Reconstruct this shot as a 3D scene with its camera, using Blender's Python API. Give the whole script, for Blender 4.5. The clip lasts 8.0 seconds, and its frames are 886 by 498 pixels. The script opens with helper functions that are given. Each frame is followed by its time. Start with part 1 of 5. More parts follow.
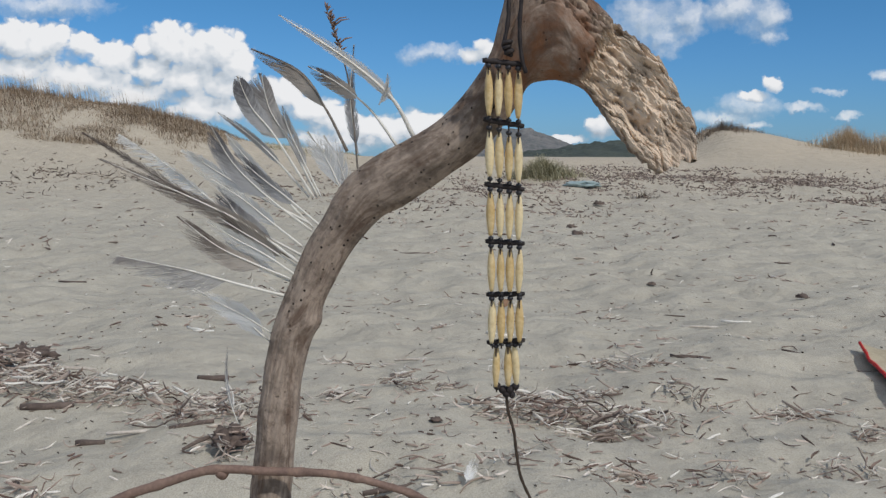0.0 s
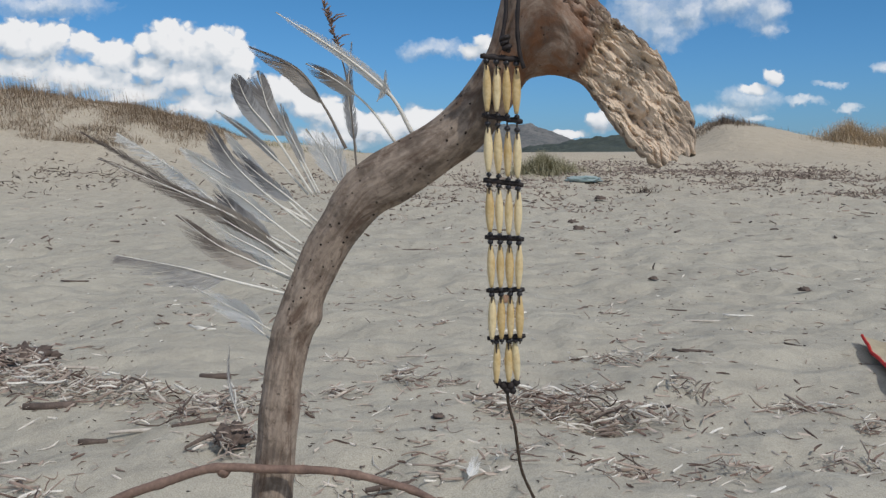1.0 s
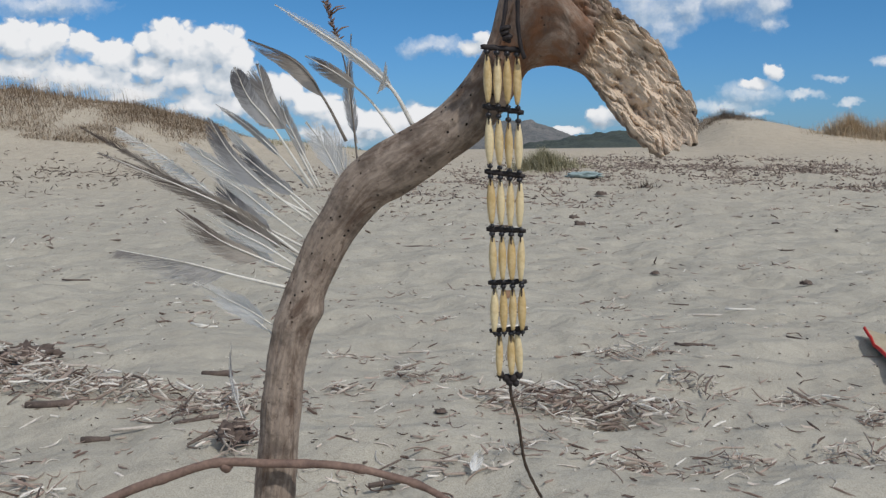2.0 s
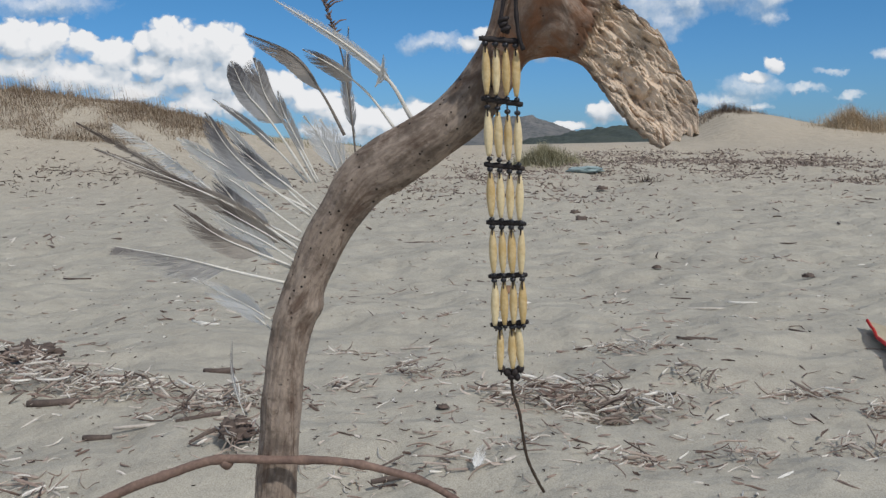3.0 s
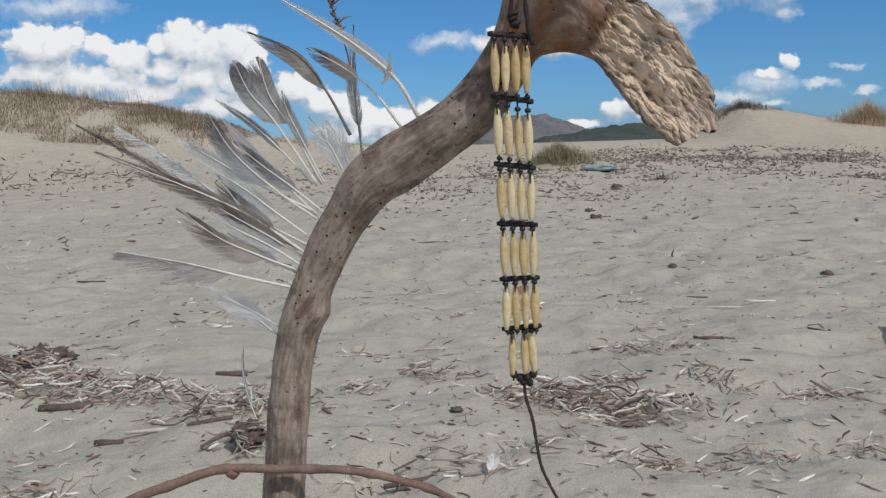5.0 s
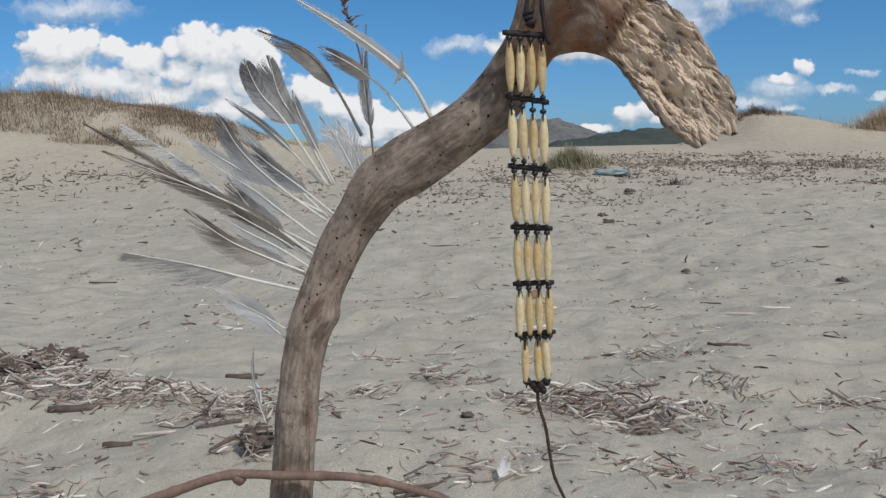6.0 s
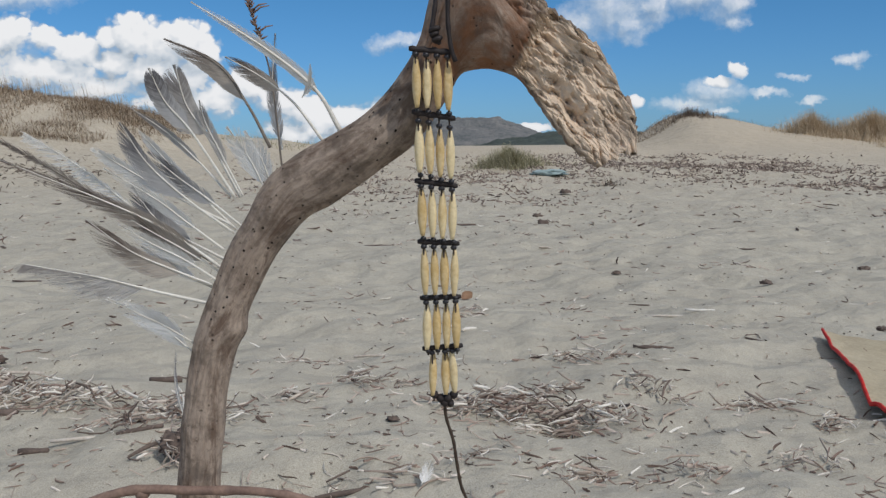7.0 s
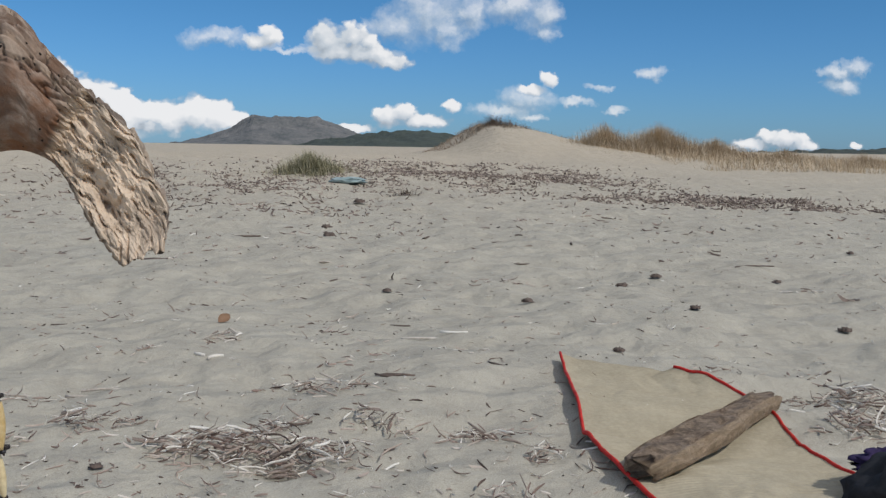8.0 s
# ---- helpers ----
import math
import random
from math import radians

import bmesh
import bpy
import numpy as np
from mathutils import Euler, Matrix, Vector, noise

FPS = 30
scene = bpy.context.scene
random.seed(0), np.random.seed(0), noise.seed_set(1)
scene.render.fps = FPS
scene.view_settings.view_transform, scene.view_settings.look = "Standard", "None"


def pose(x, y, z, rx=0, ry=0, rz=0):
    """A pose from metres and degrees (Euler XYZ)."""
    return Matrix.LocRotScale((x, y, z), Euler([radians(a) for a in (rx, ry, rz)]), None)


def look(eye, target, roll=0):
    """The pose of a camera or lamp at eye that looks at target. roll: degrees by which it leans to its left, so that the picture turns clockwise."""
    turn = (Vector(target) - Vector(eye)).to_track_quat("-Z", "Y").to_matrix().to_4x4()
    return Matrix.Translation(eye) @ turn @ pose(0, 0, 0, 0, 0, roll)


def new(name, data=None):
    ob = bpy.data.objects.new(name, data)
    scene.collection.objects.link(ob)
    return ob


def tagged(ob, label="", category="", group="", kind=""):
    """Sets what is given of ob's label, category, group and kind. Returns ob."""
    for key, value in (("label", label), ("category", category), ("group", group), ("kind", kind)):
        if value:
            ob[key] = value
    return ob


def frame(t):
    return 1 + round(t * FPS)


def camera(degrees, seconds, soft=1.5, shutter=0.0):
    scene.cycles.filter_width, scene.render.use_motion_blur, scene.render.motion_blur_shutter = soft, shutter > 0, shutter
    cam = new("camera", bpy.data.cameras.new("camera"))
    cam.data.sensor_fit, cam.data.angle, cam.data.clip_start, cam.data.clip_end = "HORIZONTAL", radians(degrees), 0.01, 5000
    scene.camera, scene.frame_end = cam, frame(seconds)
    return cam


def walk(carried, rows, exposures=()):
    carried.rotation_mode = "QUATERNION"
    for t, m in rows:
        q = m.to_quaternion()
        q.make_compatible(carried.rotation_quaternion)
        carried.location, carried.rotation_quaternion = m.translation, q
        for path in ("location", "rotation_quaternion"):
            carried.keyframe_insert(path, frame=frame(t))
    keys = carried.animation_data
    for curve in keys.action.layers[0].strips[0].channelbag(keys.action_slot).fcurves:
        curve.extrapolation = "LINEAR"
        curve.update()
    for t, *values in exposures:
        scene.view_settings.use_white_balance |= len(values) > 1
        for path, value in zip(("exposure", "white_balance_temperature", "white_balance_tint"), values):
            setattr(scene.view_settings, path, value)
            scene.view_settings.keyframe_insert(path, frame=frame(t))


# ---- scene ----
cam = camera(50.6, 8.0, soft=1.4)
PATH = [
    (0, (0.012, 0.033, 0.544), (-0.008, 2.023, 0.347), 0.2),
    (0.5, (0.014, 0.034, 0.545), (-0.009, 2.024, 0.344), 0.0),
    (1, (0.014, 0.034, 0.544), (-0.01, 2.023, 0.339), -0.3),
    (1.5, (0.013, 0.035, 0.542), (-0.012, 2.024, 0.334), -0.5),
    (3, (0.015, 0.042, 0.537), (-0.015, 2.03, 0.318), -1.2),
    (3.5, (0.015, 0.046, 0.537), (-0.018, 2.033, 0.314), -1.4),
    (4, (0.017, 0.051, 0.537), (-0.023, 2.038, 0.312), -1.7),
    (4.5, (0.019, 0.056, 0.537), (-0.03, 2.043, 0.313), -1.8),
    (6, (0.018, 0.081, 0.535), (-0.068, 2.068, 0.324), -1.4),
    (6.5, (0.017, 0.083, 0.533), (-0.067, 2.07, 0.321), -1.0),
    (6.8, (0.031, 0.093, 0.538), (0.007, 2.081, 0.323), -0.5),
    (7, (0.044, 0.082, 0.548), (0.086, 2.069, 0.329), -0.6),
    (7.3, (0.074, 0.083, 0.564), (0.214, 2.065, 0.337), 0.5),
    (7.5, (0.118, 0.071, 0.57), (0.327, 2.049, 0.357), 0.5),
    (7.8, (0.202, 0.089, 0.581), (0.53, 2.051, 0.382), 0.7),
    (8, (0.243, 0.101, 0.613), (0.668, 2.043, 0.397), 0.9),
]
walk(cam, [(t, look(eye, target, roll)) for t, eye, target, roll in PATH])

# ---- light ----
SUN_EL, SUN_AZ = 48.0, 138.0   # degrees; azimuth clockwise from +y, so the sun stands to the right and behind
scene.view_settings.exposure = -0.58
world = bpy.data.worlds.new("sky")
scene.world = world
world.use_nodes = True


def node(nt, kind, operation=None, blend_type=None, attribute_name=None, node_tree=None, use_clamp=False):
    n = nt.nodes.new(kind)
    if operation:
        n.operation = operation
        if kind == "ShaderNodeMath":
            n.use_clamp = use_clamp
    if blend_type:
        n.blend_type = blend_type
    if attribute_name:
        n.attribute_name = attribute_name
    if node_tree:
        n.node_tree = node_tree
    return n


def feed(nt, n, **ins):
    """Links sockets, or sets values, by the input's name with _ for blanks, or i0, i1 ... for its index."""
    for key, value in ins.items():
        sock = n.inputs[int(key[1:])] if key[0] == "i" and key[1:].isdigit() else n.inputs[key.replace("_", " ")]
        if isinstance(value, bpy.types.NodeSocket):
            nt.links.new(value, sock)
        else:
            sock.default_value = value
    return n


def math_node(nt, op, a, b=0.0, c=0.0, clamp=False):
    n = node(nt, "ShaderNodeMath", operation=op, use_clamp=clamp)
    feed(nt, n, i0=a, i1=b)
    if op in ("SMOOTH_MIN", "SMOOTH_MAX", "MULTIPLY_ADD", "COMPARE"):
        feed(nt, n, i2=c)
    return n.outputs[0]


def vmath(nt, op, a, b=(0, 0, 0)):
    n = node(nt, "ShaderNodeVectorMath", operation=op)
    feed(nt, n, i0=a)
    if op not in ("LENGTH", "NORMALIZE"):
        feed(nt, n, i1=b)
    return n.outputs["Value"] if op in ("LENGTH", "DOT_PRODUCT") else n.outputs[0]


def ramp(nt, fac, stops):
    n = node(nt, "ShaderNodeValToRGB")
    cr = n.color_ramp
    while len(cr.elements) < len(stops):
        cr.elements.new(0.5)
    for e, (p, c) in zip(cr.elements, stops):
        e.position = p
        e.color = (*c, 1) if len(c) == 3 else c
    feed(nt, n, Fac=fac)
    return n.outputs[0]


def mix(nt, fac, a, b, how="MIX"):
    n = node(nt, "ShaderNodeMixRGB", blend_type=how)
    for sock, v in ((n.inputs[1], a), (n.inputs[2], b)):
        if isinstance(v, bpy.types.NodeSocket):
            nt.links.new(v, sock)
        else:
            sock.default_value = (*v, 1)
    feed(nt, n, Fac=fac)
    return n.outputs[0]


def noise_tex(nt, vec, scale, detail=4.0, rough=0.55, dist=0.0):
    n = feed(nt, node(nt, "ShaderNodeTexNoise"), Vector=vec, Scale=scale, Detail=detail, Roughness=rough, Distortion=dist)
    return n.outputs


# Cumulus clouds: each a cluster of billows (direction x/y, z/y, half width, half height).
TOWER = [(-0.442, 0.116, 0.045, 0.025), (-0.466, 0.12, 0.03, 0.021), (-0.418, 0.12, 0.021, 0.016), (-0.394, 0.116, 0.018, 0.015),
        (-0.359, 0.101, 0.027, 0.019), (-0.344, 0.104, 0.015, 0.014), (-0.296, 0.111, 0.033, 0.028), (-0.326, 0.113, 0.013, 0.013),
        (-0.305, 0.12, 0.018, 0.018), (-0.245, 0.111, 0.029, 0.025), (-0.272, 0.104, 0.036, 0.028), (-0.232, 0.097, 0.024, 0.025),
        (-0.317, 0.089, 0.027, 0.018), (-0.282, 0.08, 0.042, 0.024), (-0.24, 0.075, 0.027, 0.021)]
SHELF = [(-0.18, 0.064, 0.027, 0.018), (-0.15, 0.05, 0.027, 0.017), (-0.121, 0.036, 0.024, 0.015), (-0.088, 0.031, 0.024, 0.013),
        (-0.216, 0.051, 0.036, 0.018), (-0.264, 0.051, 0.048, 0.018), (-0.39, 0.08, 0.066, 0.018), (-0.455, 0.089, 0.048, 0.016),
        (-0.336, 0.062, 0.054, 0.017), (-0.121, 0.017, 0.054, 0.013), (-0.04, 0.032, 0.024, 0.018), (-0.068, 0.026, 0.025, 0.017),
        (-0.089, 0.034, 0.012, 0.011), (-0.018, 0.028, 0.022, 0.016), (-0.002, 0.022, 0.02, 0.01), (-0.109, 0.027, 0.016, 0.014)]
LOW = [(0.158, 0.031, 0.022, 0.01), (0.176, 0.035, 0.015, 0.01), (0.226, 0.044, 0.016, 0.007), (0.195, 0.026, 0.038, 0.008),
        (0.116, 0.02, 0.03, 0.005), (0.629, 0.015, 0.034, 0.013), (0.607, 0.018, 0.021, 0.009), (0.586, 0.008, 0.026, 0.009),
        (0.653, 0.009, 0.024, 0.009), (0.557, 0.003, 0.018, 0.005), (0.724, 0.009, 0.011, 0.005)]
HEAP = [(0.033, 0.111, 0.015, 0.012), (0.018, 0.106, 0.015, 0.009), (0.089, 0.111, 0.018, 0.02), (0.117, 0.112, 0.023, 0.017),
        (0.104, 0.099, 0.037, 0.013), (0.137, 0.107, 0.016, 0.012), (0.158, 0.088, 0.029, 0.009), (0.134, 0.095, 0.037, 0.012),
        (0.334, 0.077, 0.013, 0.008), (0.314, 0.065, 0.017, 0.007)]
WISPS = [(-0.02, 0.107, 0.035, 0.01), (0.164, 0.126, 0.034, 0.02), (0.2, 0.141, 0.037, 0.028), (0.243, 0.143, 0.021, 0.021),
        (0.222, 0.121, 0.021, 0.017), (0.291, 0.151, 0.035, 0.017), (0.323, 0.146, 0.023, 0.023), (0.33, 0.127, 0.012, 0.011),
        (0.057, 0.099, 0.029, 0.004), (0.309, 0.056, 0.031, 0.013), (0.287, 0.043, 0.039, 0.009), (0.319, 0.036, 0.016, 0.005),
        (0.368, 0.054, 0.023, 0.006), (0.398, 0.07, 0.019, 0.004), (0.458, 0.085, 0.017, 0.008), (0.415, 0.044, 0.015, 0.004),
        (0.691, 0.096, 0.023, 0.009), (0.717, 0.103, 0.021, 0.011), (0.7, 0.08, 0.024, 0.012), (-0.429, 0.157, 0.065, 0.014)]
BEYOND = [(-0.72, 0.10, 0.10, 0.04), (-0.62, 0.16, 0.07, 0.03), (0.95, 0.06, 0.09, 0.03)]


def cloud_field(name, billows, swell, curl, knobs):
    """Distance to a cluster of billows (1 at the rim), its edge swelled and curled at several sizes."""
    g = bpy.data.node_groups.new(name, "ShaderNodeTree")
    g.interface.new_socket("Vector", in_out="INPUT", socket_type="NodeSocketVector")
    g.interface.new_socket("Value", in_out="OUTPUT", socket_type="NodeSocketFloat")
    gi, go = g.nodes.new("NodeGroupInput"), g.nodes.new("NodeGroupOutput")
    p0 = gi.outputs[0]
    big = noise_tex(g, p0, 22.0, 2.0, 0.5)[1]
    fine = noise_tex(g, p0, 85.0, 4.0, 0.6)[1]
    w = vmath(g, "ADD", vmath(g, "MULTIPLY", vmath(g, "SUBTRACT", big, (0.5, 0.5, 0.5)), (swell, swell * 0.7, 0)),
              vmath(g, "MULTIPLY", vmath(g, "SUBTRACT", fine, (0.5, 0.5, 0.5)), (curl, curl * 0.8, 0)))
    p = vmath(g, "ADD", p0, w)
    total = None
    for u, v, a, b in billows:
        d = vmath(g, "LENGTH", vmath(g, "MULTIPLY", vmath(g, "SUBTRACT", p, (u, v, 0)), (1 / a, 1 / b, 0)))
        total = d if total is None else math_node(g, "SMOOTH_MIN", total, d, 0.3)
    # cauliflower knobs, large and small
    for scale, amount in ((62.0, knobs), (150.0, knobs * 0.5)):
        cell = node(g, "ShaderNodeTexVoronoi")
        cell.feature = "SMOOTH_F1"
        feed(g, cell, Vector=vmath(g, "MULTIPLY", p, (1, 1.25, 0)), Scale=scale, Smoothness=0.25)
        total = math_node(g, "MULTIPLY_ADD", math_node(g, "SUBTRACT", cell.outputs["Distance"], 0.42), amount, total)
    g.links.new(total, go.inputs[0])
    return g


def cloud_layer(nt, p, field, towards, gain, bias):
    """Rim distance and sunlit share of one layer of cloud."""
    here, there = node(nt, "ShaderNodeGroup", node_tree=field), node(nt, "ShaderNodeGroup", node_tree=field)
    feed(nt, here, i0=p)
    feed(nt, there, i0=vmath(nt, "ADD", p, towards))
    lit = math_node(nt, "MULTIPLY_ADD", math_node(nt, "SUBTRACT", there.outputs[0], here.outputs[0]), gain, bias, clamp=True)
    return here.outputs[0], lit


def build_sky():
    nt = world.node_tree
    nt.nodes.clear()
    sky = node(nt, "ShaderNodeTexSky")
    sky.sky_type, sky.sun_disc = "NISHITA", False
    sky.sun_elevation, sky.sun_rotation = radians(SUN_EL), radians(SUN_AZ)
    sky.air_density, sky.dust_density, sky.ozone_density, sky.altitude = 1.0, 0.2, 1.2, 10
    d = node(nt, "ShaderNodeTexCoord").outputs["Generated"]
    xyz = feed(nt, node(nt, "ShaderNodeSeparateXYZ"), Vector=d).outputs
    y = math_node(nt, "MAXIMUM", xyz[1], 0.05)
    uv = node(nt, "ShaderNodeCombineXYZ")
    feed(nt, uv, X=math_node(nt, "DIVIDE", xyz[0], y), Y=math_node(nt, "DIVIDE", xyz[2], y), Z=0.0)
    p = uv.outputs[0]
    bank_rim, bank_lit = cloud_layer(nt, p, cloud_field("bank", [(u, v, 1.1 * a, 1.1 * b) for u, v, a, b in TOWER + SHELF] + BEYOND, 0.020, 0.011, 0.5), (0.008, 0.016, 0), 0.62, 0.53)
    heap_rim, heap_lit = cloud_layer(nt, p, cloud_field("heap", LOW + HEAP, 0.020, 0.012, 0.45), (0.004, 0.010, 0), 0.55, 0.36)
    rim = math_node(nt, "MINIMUM", bank_rim, heap_rim)
    lit = mix(nt, math_node(nt, "LESS_THAN", heap_rim, bank_rim), bank_lit, heap_lit)
    veil_rim, veil_lit = cloud_layer(nt, p, cloud_field("wisps", WISPS, 0.030, 0.022, 0.3), (0.005, 0.010, 0), 0.7, 0.55)
    # crisp where the sun catches the rim, ragged and soft on the shaded underside
    soft = math_node(nt, "MULTIPLY_ADD", lit, -0.34, 0.58)
    solid = math_node(nt, "DIVIDE", math_node(nt, "SUBTRACT", 1.1, rim), soft, clamp=True)
    thin = ramp(nt, noise_tex(nt, p, 40.0, 6.0, 0.6)[0], [(0.28, (0.5, 0.5, 0.5)), (0.6, (1, 1, 1))])
    veil = ramp(nt, math_node(nt, "MULTIPLY", veil_rim, 0.5), [(0.2, (0.75, 0.75, 0.75)), (0.42, (0.4, 0.4, 0.4)), (0.62, (0, 0, 0))])
    veil = mix(nt, 1.0, veil, thin, "MULTIPLY")
    front = math_node(nt, "GREATER_THAN", xyz[1], 0.06)
    # unseen scattered clouds over the rest of the sky, their cover raised for fill light
    rest = ramp(nt, noise_tex(nt, vmath(nt, "MULTIPLY", d, (1, 1, 2.2)), 2.6, 6.0, 0.6)[0], [(0.42, (0, 0, 0)), (0.58, (1, 1, 1))])
    back = math_node(nt, "LESS_THAN", xyz[1], 0.06)
    high = math_node(nt, "GREATER_THAN", xyz[2], 0.5)
    rest = mix(nt, 1.0, rest, math_node(nt, "MAXIMUM", back, high), "MULTIPLY")
    tone = [(0.05, (0.36, 0.43, 0.51)), (0.4, (0.62, 0.69, 0.77)), (0.8, (0.97, 0.98, 1.0))]
    white = mix(nt, solid, ramp(nt, veil_lit, [(0.1, (0.38, 0.47, 0.58)), (0.5, (0.62, 0.70, 0.78)), (0.95, (0.95, 0.97, 1.0))]), ramp(nt, lit, tone))
    cover = mix(nt, 1.0, mix(nt, 1.0, mix(nt, 1.0, veil, solid, "LIGHTEN"), front, "MULTIPLY"), rest, "LIGHTEN")
    tint = ramp(nt, math_node(nt, "MULTIPLY", xyz[2], 3.0, clamp=True), [(0.0, SKY_LOW), (0.55, SKY_HIGH)])
    blue = mix(nt, 1.0, sky.outputs[0], tint, "MULTIPLY")
    b0 = feed(nt, node(nt, "ShaderNodeBackground"), Color=blue, Strength=SKY_STRENGTH)
    b1 = feed(nt, node(nt, "ShaderNodeBackground"), Color=white, Strength=CLOUD_STRENGTH)
    m = node(nt, "ShaderNodeMixShader")
    feed(nt, m, Fac=cover, i1=b0.outputs[0], i2=b1.outputs[0])
    out = node(nt, "ShaderNodeOutputWorld")
    nt.links.new(m.outputs[0], out.inputs[0])


SKY_STRENGTH, CLOUD_STRENGTH, SKY_LOW, SKY_HIGH = 0.100, 1.28, (0.38, 0.74, 1.45), (0.34, 0.78, 1.18)
build_sky()
sun_data = bpy.data.lights.new("sun", "SUN")
sun_data.energy, sun_data.angle, sun_data.color = 3.3, radians(0.8), (1.0, 0.97, 0.92)
sun = new("sun", sun_data)
a, e = radians(SUN_AZ), radians(SUN_EL)
sun.matrix_world = look(Vector((math.sin(a) * math.cos(e), math.cos(a) * math.cos(e), math.sin(e))) * 50, (0, 0, 0))


# ---- materials ----
def material(name, rough=0.8):
    m = bpy.data.materials.new(name)
    m.use_nodes = True
    nt = m.node_tree
    bsdf = nt.nodes["Principled BSDF"]
    bsdf.inputs["Roughness"].default_value = rough
    return m, nt, bsdf


def coords(nt, which="Object"):
    return node(nt, "ShaderNodeTexCoord").outputs[which]


def bump(nt, bsdf, height, strength, distance):
    b = feed(nt, node(nt, "ShaderNodeBump"), Height=height, Strength=strength, Distance=distance)
    nt.links.new(b.outputs[0], bsdf.inputs["Normal"])


def sand_material():
    m, nt, bsdf = material("sand", 0.95)
    bsdf.inputs["Specular IOR Level"].default_value = 0.15
    p = coords(nt)
    large = noise_tex(nt, p, 0.9, 4)[0]
    mid = noise_tex(nt, p, 9.0, 5, 0.6)[0]
    grain = noise_tex(nt, p, 420.0, 2, 0.7)[0]
    c = ramp(nt, large, [(0.35, SAND_A), (0.65, SAND_B)])
    c = mix(nt, 0.55, c, ramp(nt, mid, [(0.3, (0.275, 0.251, 0.202)), (0.7, (0.5, 0.461, 0.374))]))
    c = mix(nt, 0.35, c, ramp(nt, grain, [(0.36, (0.12, 0.105, 0.09)), (0.5, (0.42, 0.38, 0.32)), (0.68, (0.66, 0.61, 0.53))]))
    # drier, warmer sand on the dunes further up the beach
    y = feed(nt, node(nt, "ShaderNodeSeparateXYZ"), Vector=p).outputs[1]
    far = node(nt, "ShaderNodeMapRange")
    feed(nt, far, Value=y, i1=6.0, i2=14.0, i3=0.0, i4=0.75)
    c = mix(nt, far.outputs[0], c, mix(nt, 0.5, c, (0.56, 0.44, 0.31)))
    specks = feed(nt, node(nt, "ShaderNodeTexVoronoi"), Vector=p, Scale=38.0).outputs["Distance"]
    c = mix(nt, ramp(nt, specks, [(0.05, (0.5, 0.5, 0.5)), (0.09, (0, 0, 0))]), c, (0.13, 0.105, 0.085))
    feed(nt, bsdf, Base_Color=c)
    h = math_node(nt, "MULTIPLY_ADD", noise_tex(nt, p, 24.0, 4, 0.5)[0], 0.4, math_node(nt, "MULTIPLY", grain, 0.06))
    h = math_node(nt, "MULTIPLY_ADD", noise_tex(nt, p, 7.0, 3, 0.5)[0], 3.4, h)
    bump(nt, bsdf, h, 0.6, 0.02)
    return m


